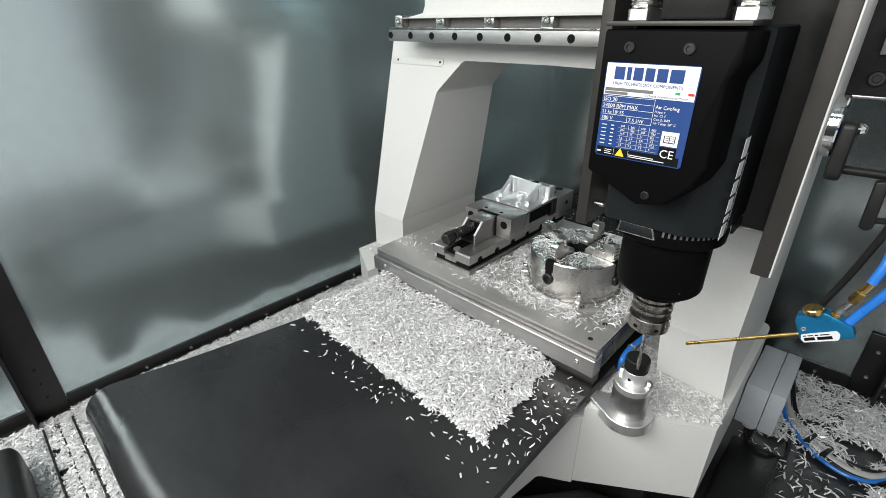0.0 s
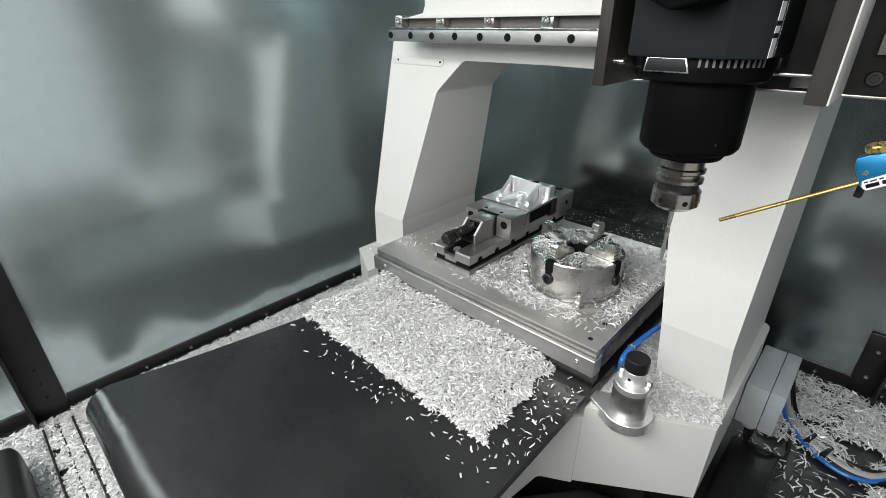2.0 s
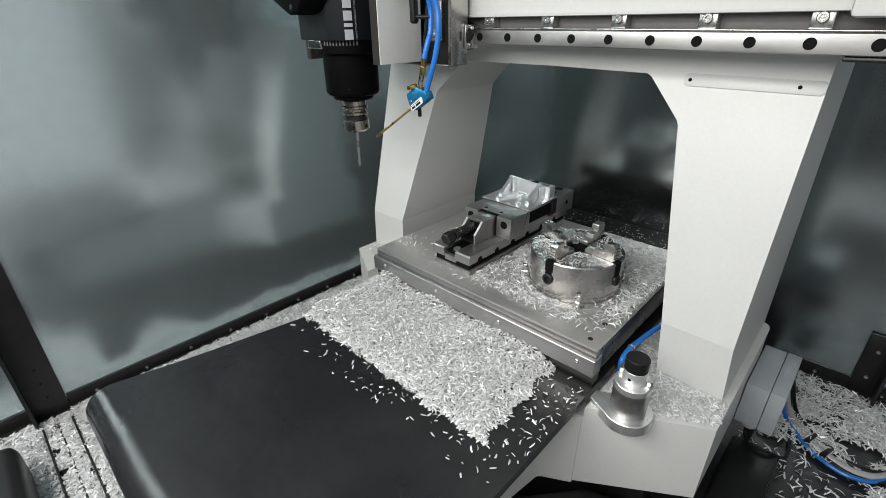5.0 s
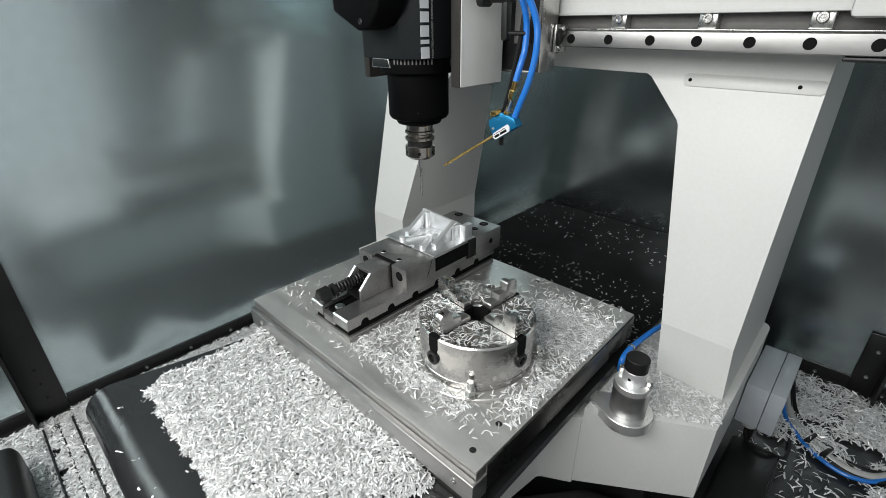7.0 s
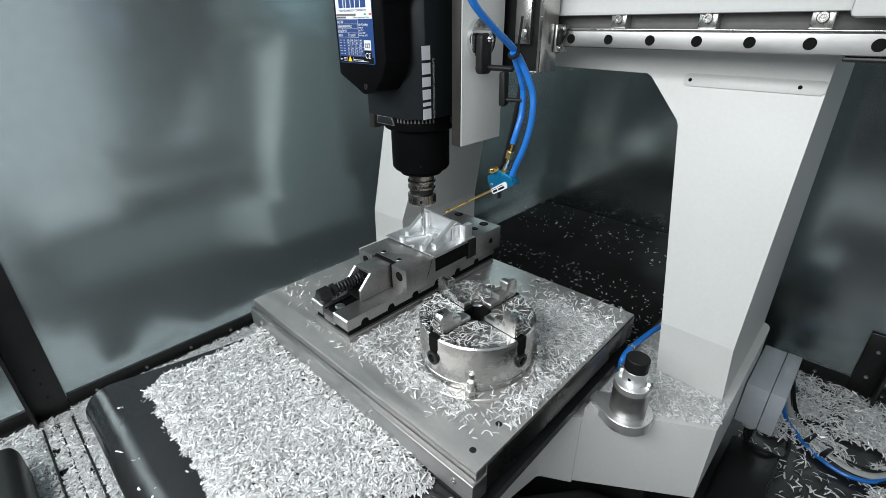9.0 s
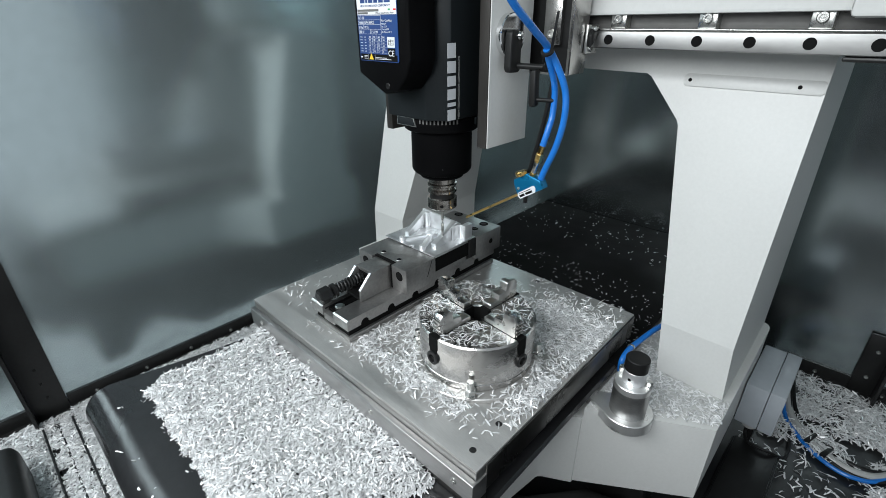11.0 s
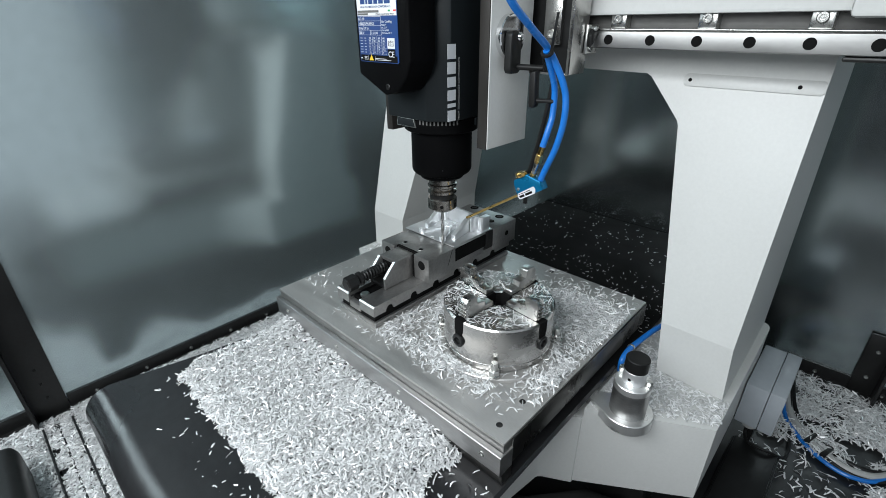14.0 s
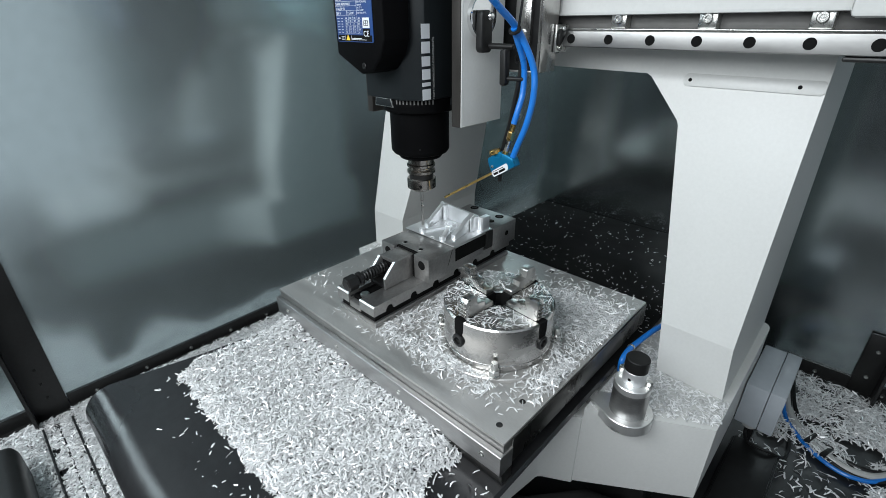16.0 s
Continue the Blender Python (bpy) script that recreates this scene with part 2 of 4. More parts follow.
struct("floor", box(-0.40, 1.36, -1.6, 0.60, FZ - 0.02, FZ, 0), FLOOR, "dark oily steel floor pan strewn with aluminium chips", "floor")
wall_left = struct("wall_left", box(WX - 0.03, WX, -0.745, 0.60, FZ, 0.80, 0), GALV, "dull reflective galvanised sheet wall of the machine enclosure", "wall")
struct("wall_left_front", box(WX - 0.03, WX - 0.004, -1.6, -0.752, FZ, 0.80, 0), GALV, "galvanised sheet wall in front of the black post", "wall")
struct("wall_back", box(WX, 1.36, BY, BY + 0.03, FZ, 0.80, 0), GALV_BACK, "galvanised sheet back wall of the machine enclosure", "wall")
# added out of view to keep light and bright reflections from the front out
struct("wall_front", box(-0.40, 1.36, -1.45, -1.42, FZ, 0.80, 0), FRONT, "unseen dark grey wall added to close the enclosure's front", "wall")
# added out of view to darken the belt and wall behind the gantry
struct("wall_right", box(1.36, 1.39, -0.10, 0.60, FZ, 0.80, 0), GALV_BACK, "unseen galvanised sheet wall added to shade the rear of the enclosure", "wall")
struct("ceiling", box(-0.40, 1.36, -1.45, 0.60, 0.80, 0.83, 0), GALV, "galvanised sheet roof of the machine enclosure", "ceiling")


def angle_strip(name, a, b, inward, label):
    """A black angle along the foot of a wall, with its screws."""
    a, b, n = Vector(a), Vector(b), Vector(inward)
    up = Vector((0, 0, 1))
    prof = [(0.001, 0), (0.024, 0), (0.024, 0.004), (0.005, 0.004), (0.005, 0.034), (0.001, 0.034)]
    ob = struct(name, loft([a + n * u + up * v for u, v in prof], [b + n * u + up * v for u, v in prof]), BLACK_STEEL, label, "baseboard")
    count = int((b - a).length / 0.105)
    for i in range(count):
        p = a.lerp(b, (i + 0.5) / count) + n * 0.005 + up * 0.014
        part("screw", screw_head(p, n, 0.0042, 0.004), ZINC, ob)
    return ob


angle_strip("baseboard_left", (WX, -0.715, FZ), (WX, BY, FZ), (1, 0, 0), "black steel angle with zinc screws along the wall foot")
angle_strip("baseboard_front", (WX - 0.004, -1.5, FZ), (WX - 0.004, -0.785, FZ), (1, 0, 0), "black steel angle with zinc screws along the wall foot")
angle_strip("baseboard_back", (0.80, BY, FZ), (1.30, BY, FZ), (0, -1, 0), "black steel angle along the back wall foot")


def frame_post():
    prof = [(WX - 0.002, -0.783), (WX + 0.046, -0.783), (WX + 0.046, -0.777), (WX + 0.008, -0.777), (WX + 0.008, -0.716), (WX - 0.002, -0.716)]
    ob = struct("post_left", prism(prof, 2, FZ - 0.001, 0.79), BLACK_STEEL, "black painted steel angle post between the wall sheets", "post")
    for z in (-0.71, -0.672, -0.634, -0.25, 0.1):
        part("screw", screw_head((WX + 0.008, -0.745, z), (1, 0, 0), 0.0032, 0.0025), DARK, ob)
    ob2 = struct("post_back", loft([(0.925, BY - 0.004, FZ), (0.975, BY - 0.004, FZ), (0.975, BY - 0.010, FZ), (0.925, BY - 0.010, FZ)],
                                   [(0.925, BY - 0.004, -0.60), (0.975, BY - 0.004, -0.60), (0.975, BY - 0.010, -0.60), (0.925, BY - 0.010, -0.60)], 0.001),
                 BLACK_STEEL, "short black steel bracket at the foot of the back wall", "post")
    part("flange", prism([(0.969, BY - 0.06), (0.975, BY - 0.06), (0.975, BY - 0.010), (0.969, BY - 0.010)], 2, FZ, -0.60, 0.001), BLACK_STEEL, ob2)
    for z in (-0.71, -0.64):
        part("screw", screw_head((0.948, BY - 0.010, z), (0, -1, 0), 0.004), ZINC, ob2)


frame_post()


def floor_ribs():
    ob = tagged(new("floor_ribs"), "raised steel ribs of the floor pan under chips", "floor", kind="structure")
    BASES[ob.name] = Matrix.Identity(4)
    for y, h in ((-0.773, 0.010), (-0.747, 0.007), (-0.721, 0.010)):
        part("rib", box(-0.306, 0.60, y - 0.002, y + 0.002, FZ, FZ + h, 0.0008), FLOOR, ob)


floor_ribs()


# ---- the bed of the machine ----
def bed():
    ob = thing("machine_bed", (0.33, 0.1, -0.64), "white enamelled cast machine bed with tapered wings", "machine bed")

    def sole(x):
        # the underside rises towards the wing tip
        return min(-0.664, -0.684 + max(0.0, x - 0.59) * 0.118)
    right = [(0.601, -0.161), (0.764, -0.072), (0.764, 0.264), (0.763, 0.273), (0.760, 0.280), (0.754, 0.285), (0.745, 0.287), (0.601, 0.287)]
    part("right_wing", loft([(x, y, -0.515) for x, y in right], [(x, y, sole(x)) for x, y in right]), WHITE, ob)
    left = [(-0.112, -0.054), (0.005, -0.118), (0.005, 0.31), (-0.112, 0.31)]
    part("left_wing", prism(left, 2, -0.668, -0.515, 0.0), WHITE, ob)
    mid = [(0.0055, -0.1185), (0.20, -0.2249), (0.484, -0.2249), (0.601, -0.161), (0.601, 0.295), (0.0055, 0.295)]
    part("middle", prism(mid, 2, -0.6835, -0.534, 0.0), WHITE, ob)
    corner = [(0.5495, -0.206), (0.5502, -0.199), (0.5525, -0.194), (0.5565, -0.190), (0.600, -0.1655)]
    part("front_neck", prism([(0.08, -0.60), (0.533, -0.60), (0.541, -0.27)] + corner + [(0.600, -0.13), (0.08, -0.13)], 2, -0.6845, -0.5345), WHITE, ob)
    part("plinth", box(0.10, 0.70, -0.10, 0.28, FZ, -0.686, 0.004), DARK, ob)


bed()


def gantry():
    ob = thing("gantry", (0.32, 0.14, -0.515), "white enamelled gantry with forward-leaning legs over the table", "gantry")

    def face(z):
        # the front leans back above the knee at -0.42
        return 0.25 * max(0.0, z + 0.42)

    def solid(name, pts, back=0.28):
        a = [(x, face(z), z) for x, z in pts]
        b = [(x + (0.006 * min(1.0, (z + 0.5145) / 0.09) if x > 0.7 else 0.0), back, z) for x, z in pts]
        return part(name, loft(a, b), WHITE, ob, smooth=False)
    solid("left_leg", [(-0.108, -0.0125), (-0.102, -0.42), (0.0065, -0.42), (0.0573, -0.119), (0.061, -0.113), (0.118, -0.054), (0.1264, -0.050), (0.128, -0.0125)])
    solid("right_leg", [(0.741, -0.0125), (0.745, -0.42), (0.639, -0.42), (0.5765, -0.121), (0.573, -0.114), (0.517, -0.055), (0.5092, -0.051), (0.508, -0.0125)])
    solid("left_foot", [(-0.102, -0.42), (-0.105, -0.5145), (0.0055, -0.5145), (0.0065, -0.42)])
    solid("right_foot", [(0.745, -0.42), (0.7517, -0.5145), (0.649, -0.5145), (0.639, -0.42)])
    solid("lintel", [(0.128, -0.0125), (0.1264, -0.050), (0.32, -0.0485), (0.5092, -0.051), (0.508, -0.0125)], 0.25)
    # beam: face behind the rail, dark channel, upper white box
    part("beam", box(-0.027, 0.752, 0.022, 0.24, -0.0122, 0.012, 0.001), WHITE, ob)
    part("channel", box(0.004, 0.80, 0.024, 0.17, 0.0125, 0.036, 0.0005), CHANNEL, ob, "grey channel above the rail")
    top = [(0.014, 0.030), (0.060, 0.0335), (0.098, 0.040), (0.104, 0.052), (0.104, 0.34), (0.98, 0.34), (0.98, 0.0335)]
    part("upper_beam", prism(top, 1, -0.002, 0.18, 0.0025), WHITE, ob)
    part("end_block", box(0.748, 0.98, -0.022, -0.0025, 0.026, 0.30, 0.006), WHITE, ob)
    # dark sheet in place of the shadow below the rail's end
    part("end_shadow_plate", box(0.7525, 0.98, 0.004, 0.10, -0.018, -0.0125, 0.002), DARK, ob, "black plate that paints the shadow under the rail end")
    # raised cover plates with two screw holes
    for x0, x1, a, b in ((-0.101, 0.066, -0.0806, 0.057), (0.567, 0.7415, 0.576, 0.7129)):
        r = [(x0 + 0.004, -0.0650), (x1 - 0.004, -0.0650), (x1, -0.061), (x1, -0.052), (x1 - 0.004, -0.0475), (x0 + 0.004, -0.0475), (x0, -0.052), (x0, -0.061)]
        p = part("cover_plate", loft([(x, face(z) - 0.0022, z + 0.0005) for x, z in r], [(x, face(z) - 0.0001, z) for x, z in r], 0.0005), WHITE, ob)
        for x in (a, b):
            part("screw_hole", lathe([(0, 0), (0.0026, 0), (0.0026, 0.0005), (0, 0.0005)], (x, face(-0.0565) - 0.0022, -0.056), 14, facing((0, -1, 0.25))), HOLE, p)


gantry()


def linear_rail():
    ob = thing("linear_rail", (0.4, 0.01, 0), "ground steel linear rail with counterbored bolt holes", "rail")
    prof = [(0.0, -0.0105), (0.0, 0.0105), (0.003, 0.0125), (0.0215, 0.0125), (0.0215, -0.0115), (0.0015, -0.0115)]
    part("rail", prism(prof, 0, -0.006, 0.90, 0.0006), RAIL, ob)
    for k in range(16):
        part("bolt_hole", lathe([(0, 0.0003), (0.0060, 0.0003), (0.0063, 0.0006), (0.0066, 0.0003), (0.0066, 0)], (0.06 * k, 0.0, 0.0), 24, facing((0, -1, 0))), HOLE, ob)
    part("cover_strip", box(-0.004, 0.90, 0.001, 0.0215, 0.0127, 0.0140, 0.0003), ZINC, ob, "bright steel edge on the rail top")


linear_rail()


def rail_clamp():
    ob = thing("rail_clamp", (0, 0.02, 0.014), "small zinc clamp with a socket screw above the rail", "clamp", "clamps along the rail")
    c = [(-0.011, 0.0145), (0.011, 0.0145), (0.011, 0.033), (0.008, 0.0365), (-0.008, 0.0365), (-0.011, 0.033)]
    p = part("plate", prism(c, 1, 0.006, 0.0225, 0.001), ZINC, ob)
    part("screw", screw_head((0, 0.006, 0.027), (0, -1, 0), 0.0062, 0.004), ZINC, p)
    return ob


first = rail_clamp()
for i in range(1, 8):
    copy_thing(first, Matrix.Translation((0.019 + 0.1175 * i, 0.02, 0.014)))
first.matrix_world = Matrix.Translation((0.019, 0.02, 0.014))


# ---- the belt cover ----
def belt():
    r, cy = 0.0403, -0.659
    path = [(y, BELT_Z) for y in (-0.050, -0.20, -0.3256, -0.426, -0.489, -0.518)] + [(-0.5655, BELT_Z + 0.001), (cy, BELT_Z + 0.004)]
    cz = BELT_Z + 0.004 - r
    path += [(cy - r * math.sin(a), cz + r * math.cos(a)) for a in [math.pi * k / 14 for k in range(1, 13)]]
    bm = bmesh.new()
    n = len(path)
    xs = [0.0145, 0.0185, 0.32, 0.595, 0.599]
    drop = [0.003, 0.0, 0.0, 0.0, 0.003]
    def edge(x, y):
        # the free edge draws in behind the roller
        return x + 0.0612 * max(0.0, min(1.0, (y + 0.659) / 0.3334)) if x < 0.1 else x
    top = [[bm.verts.new((edge(x, y), y, z - d)) for y, z in path] for x, d in zip(xs, drop)]
    bot = [[bm.verts.new((edge(x, y), y * 1.0 + (0.004 if i > 7 else 0), z - (0.005 if i < 12 else -0.003))) for i, (y, z) in enumerate(path)] for x in (xs[0], xs[-1])]
    for a, b in zip(top, top[1:]):
        for i in range(n - 1):
            bm.faces.new((a[i], b[i], b[i + 1], a[i + 1]))
    for i in range(n - 1):
        bm.faces.new((bot[0][i], bot[1][i], bot[1][i + 1], bot[0][i + 1]))
        bm.faces.new((top[0][i], top[0][i + 1], bot[0][i + 1], bot[0][i]))
        bm.faces.new((top[-1][i], top[-1][i + 1], bot[1][i + 1], bot[1][i]))
    ob = thing("belt_cover", (0.3, -0.1, BELT_Z), "black rubber belt cover running over a front roller beside the table", "belt cover")
    part("belt", bm, BELT, ob)
    part("roller", rod((0.0185, cy, cz), (0.597, cy, cz), r - 0.006, 24), DARK, ob)
    # drawn in the shaded rubber, as it lies under the gantry
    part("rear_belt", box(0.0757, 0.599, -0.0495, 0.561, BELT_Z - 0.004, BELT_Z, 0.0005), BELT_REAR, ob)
    part("rear_roller", rod((0.06, 0.53, cz + 0.008), (0.597, 0.53, cz + 0.008), 0.024, 20), DARK, ob)


belt()

# ---- the moving table; written for its foremost place ----
TX0, TX1, TY0, TY1, TZ = 0.0555, 0.5905, -0.4155, 0.012, -0.4325
CAR = []       # what rides on the table
HEAD = []      # what rides on the spindle slide


def table():
    ob = thing("work_table", (0.317, -0.184, -0.505), "ground steel table plate with a bolted front edge strip", "work table")
    part("plate", box(TX0, TX1, TY0, TY1, TZ - 0.0043, TZ, 0.0008), PLATE, ob)
    ledge, front = TZ - 0.0165, TY0 - 0.0085
    # a darker steel paints the dark reflection on the plate's front face
    part("front_lip", box(TX0 + 0.0005, TX1 - 0.0005, TY0 + 0.0006, TY0 + 0.018, ledge - 0.001, TZ - 0.0044, 0.0003), VISE, ob)
    face = [(TY0 + 0.018, ledge - 0.0012), (TY0 + 0.0003, ledge - 0.0012), (TY0 + 0.0003, ledge), (front + 0.0010, ledge), (front, ledge - 0.0012), (front, ledge - 0.0315), (front + 0.002, ledge - 0.0335), (TY0 + 0.018, ledge - 0.0335)]
    strip = part("front_strip", prism(face, 0, TX0 - 0.002, TX1 + 0.002, 0.0004), STRIP, ob, "scuffed steel edge strip with small screws")
    for k in range(4):
        part("screw", screw_head((0.0920 + k * 0.1572, front, ledge - 0.0138), (0, -1, 0), 0.0040, 0.0016), ZINC, strip)
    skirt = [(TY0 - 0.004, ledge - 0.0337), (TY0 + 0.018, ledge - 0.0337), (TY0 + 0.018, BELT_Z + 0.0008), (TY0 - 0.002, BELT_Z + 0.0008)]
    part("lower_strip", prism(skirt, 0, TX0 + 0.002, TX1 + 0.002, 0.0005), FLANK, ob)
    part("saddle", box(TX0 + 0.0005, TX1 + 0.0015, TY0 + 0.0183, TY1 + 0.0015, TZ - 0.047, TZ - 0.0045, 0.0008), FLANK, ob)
    part("slide_shoe", box(TX0 + 0.03, TX1 - 0.03, TY0 + 0.03, TY1 - 0.03, BELT_Z + 0.001, TZ - 0.0472, 0.002), DARK, ob)
    for x, y in ((0.5665, -0.342), (0.568, -0.395), (0.405, -0.0055)):
        part("tapped_hole", lathe([(0, 0.0003), (0.0026, 0.0003), (0.0040, 0.0006), (0.0045, 0.0)], (x, y, TZ), 16), DARK, ob)
    CAR.append(ob)


table()


def vise():
    cx = 0.245
    bx0, bx1, y0, y1 = 0.194, 0.2945, -0.374, -0.003
    rz, jz = -0.390, -0.343
    ob = thing("machine_vise", (cx, -0.19, TZ), "long grey steel precision machine vise bolted to the table", "vise")
    # bed of the vise: two rails, a clamping groove low on the flank, round notches above it
    groove = -0.409
    for x0, x1 in ((bx0, 0.2265), (0.2565, bx1)):
        cuts = [(y0, groove), (y0, rz - 0.0025), (y0 + 0.0025, rz), (y1, rz), (y1, groove)]
        for c in (-0.060, -0.116, -0.172, -0.228, -0.284, -0.340):
            for k in range(9):
                a = math.pi * k / 8
                cuts.append((c + 0.0085 * math.cos(a), groove + 0.0095 * math.sin(a)))
        rail = part("side_rail", prism(cuts, 0, x0, x1, 0.0), VISE, ob)
        part("front_bevel", prism([(y0 - 0.0002, rz - 0.0028), (y0 - 0.0002, rz - 0.0022), (y0 + 0.0022, rz + 0.0002), (y0 + 0.0028, rz + 0.0002)], 0, x0, x1), STEEL, rail, "bright chamfered edge")
    # black blocks inside the groove and notches stand for their shade
    part("groove", box(bx0 + 0.006, bx1 - 0.006, y0 + 0.005, y1, -0.4225, groove - 0.0001, 0), HOLE, ob)
    part("notch_shade", box(bx0 + 0.0025, bx1 - 0.0025, y0 + 0.012, y1 - 0.004, groove, groove + 0.0098, 0), HOLE, ob)
    foot = [(bx0 + 0.001, -0.4227), (bx0 + 0.001, TZ + 0.0003), (bx1 - 0.001, TZ + 0.0003), (bx1 - 0.001, -0.4227)]
    part("foot", prism(foot, 1, y0 + 0.002, y1, 0.0012), VISE, ob)
    part("slot_floor", box(0.2268, 0.2562, y0 + 0.012, y1, groove, -0.402, 0.0005), DARK, ob)
    part("front_bridge", box(0.2268, 0.2562, y0 + 0.001, y0 + 0.0115, groove - 0.0070, -0.4035, 0.0008), VISE, ob)
    part("pull_stud", lathe([(0, 0), (0.0075, 0), (0.0085, 0.001), (0.0085, 0.006), (0.006, 0.0075), (0, 0.0075)], (0.2415, y0 + 0.024, -0.4015), 18), ZINC, ob)
    for x in (0.227, 0.2545):
        part("slot_lip", box(x - 0.0005, x + 0.0015, y0 + 0.004, -0.262, -0.3985, -0.3965, 0.0003), DARK, ob)
    # sliding jaw: a U open to the front, each prong with a cross bore
    f0, f1 = -0.260, -0.1905
    jaw = [(0.1835, f0), (0.2195, f0), (0.2195, f0 + 0.0125), (0.2715, f0 + 0.0125), (0.2715, f0), (0.3085, f0), (0.3085, f1), (0.1835, f1)]
    j = part("sliding_jaw", prism(jaw, 2, rz + 0.0005, jz, 0.0010), VISE, ob)
    # black fill paints the depth of the gap behind and beside the wedge
    part("recess", box(0.2197, 0.2713, f0 + 0.0068, f0 + 0.0123, rz + 0.001, jz - 0.0006, 0), HOLE, j)
    part("recess_shade", box(0.2673, 0.2713, f0 + 0.0006, f0 + 0.0067, rz + 0.001, jz - 0.0006, 0), HOLE, j)
    seam = [(-0.1995, jz - 0.001), (-0.1984, jz - 0.001), (-0.2105, jz - 0.030), (-0.2116, jz - 0.030)]
    part("joint_line", prism(seam, 0, 0.3080, 0.3087), HOLE, j)
    for x, y in ((0.2245, -0.2365), (0.2675, -0.2385)):
        h = part("tapped_hole", lathe([(0.0043, 0.0006), (0.0052, 0.0008), (0.0058, 0)], (x, y, jz), 18), VISE, j)
        part("hole_floor", lathe([(0, 0.0004), (0.0043, 0.0004), (0.0044, 0)], (x, y, jz), 18), HOLE, h)
    for x, r in ((0.2905, 0.0078), (0.2010, 0.0078)):
        part("cross_bore", lathe([(0, 0.0004), (r, 0.0004), (r + 0.0008, 0)], (x, f0, -0.3590), 24, facing((0, -1, 0))), HOLE, j)
    # wedge segment in the jaw's mouth: two bright-edged cheeks and a roof over the clamping screw
    wz, wy0, wy1 = -0.3455, -0.3005, -0.2535
    side = [(wy1, rz + 0.0005), (wy1, wz), (wy0, wz), (-0.3245, -0.3695), (-0.3250, rz + 0.0005)]
    w = part("wedge_block", prism(side, 0, 0.2625, 0.2670, 0.0006), VISE, ob)
    part("wedge_cheek", prism(side, 0, 0.2235, 0.2280, 0.0006), VISE, w)
    for x0, x1 in ((0.2623, 0.2672), (0.2233, 0.2282)):
        part("bright_edge", prism([(wy0 + 0.0004, wz + 0.0002), (wy0 - 0.0006, wz + 0.0002), (-0.3249, -0.3692), (-0.3239, -0.3695)], 0, x0, x1), ALU, w, "bright ground slanting edge")
    part("wedge_top", prism([(wy1 - 0.0003, wz), (wy0 + 0.003, wz), (wy0 + 0.003, wz - 0.006), (wy1 - 0.007, wz - 0.006), (wy1 - 0.007, rz + 0.002), (wy1 - 0.0003, rz + 0.002)], 0, 0.2281, 0.2624, 0.0004), VISE, w)
    # black block for the shade inside the hollow wedge
    part("tunnel_shade", box(0.2281, 0.2624, -0.296, wy1 - 0.0072, rz + 0.001, wz - 0.0062, 0), HOLE, w)
    part("wedge_sole", box(0.2281, 0.2624, -0.3235, -0.2965, rz + 0.0005, rz + 0.006, 0.0005), DARK, w)
    # clamping screw with hexagon head, collar and wound spring
    a, b = Vector((0.2402, -0.3675, -0.3640)), Vector((0.2430, -0.300, -0.3585))
    sc = part("clamp_screw", rod(a, b, 0.0062, 20), DARK, ob)
    d = (b - a).normalized()
    u = d.cross(Vector((0, 0, 1))).normalized()
    v = u.cross(d)
    coil = []
    for k in range(8 * 8 + 1):
        q = 2 * math.pi * k / 8
        coil.append(a + d * (0.018 + 0.046 * k / 64) + (u * math.cos(q) + v * math.sin(q)) * 0.0078)
    part("spring", tube(coil, 0.0020, 6, 2), DARK, sc)
    part("hexagon", lathe([(0, -0.018), (0.0100, -0.018), (0.0134, -0.0160), (0.0134, 0.002), (0.0110, 0.0035), (0, 0.0035)], a, 6, facing(d)), DARK, sc)
    part("collar", lathe([(0.006, 0.006), (0.0095, 0.0065), (0.0122, 0.008), (0.0122, 0.0130), (0.0098, 0.0145), (0.006, 0.0150)], a, 20, facing(d)), DARK, sc)
    # fixed jaw
    f = part("fixed_jaw", box(0.1835, 0.3085, -0.079, y1, rz + 0.0005, jz, 0.0012), VISE, ob)
    part("fixed_jaw_face", box(0.1837, 0.3083, -0.0975, -0.0793, rz + 0.010, jz - 0.0002, 0.0008), DARK, f, "blackened jaw face plate")
    for x, y, r in ((0.2775, -0.019, 0.0078), (0.2060, -0.0145, 0.0078), (0.2795, -0.050, 0.0058), (0.2085, -0.050, 0.0058)):
        bolt = part("bolt", lathe([(0, 0.0004), (r, 0.0004), (r + 0.0008, 0.0007), (r + 0.0014, 0)], (x, y, jz), 22), HOLE, f)
        part("bolt_head", lathe([(0, 0.0006), (r * 0.30, 0.0006), (r * 0.35, 0.0010), (r * 0.62, 0.0010), (r * 0.7, 0.0005)], (x, y, jz), 18), DARK, bolt)
    part("side_bore", lathe([(0, 0.0004), (0.0040, 0.0004), (0.0048, 0.0007), (0.0053, 0)], (0.3085, -0.034, -0.3655), 18, facing((1, 0, 0))), HOLE, f)
    part("jaw_gap_floor", box(0.190, 0.300, -0.1902, -0.0978, rz + 0.0005, -0.3745, 0.0005), VISE, ob)
    # added black fill for the shade in the gap under the workpiece
    part("gap_shade_block", box(0.187, 0.3045, -0.1902, -0.0978, -0.3744, -0.3485, 0), HOLE, ob, "black block that paints the shade between the jaws")
    CAR.append(ob)


vise()


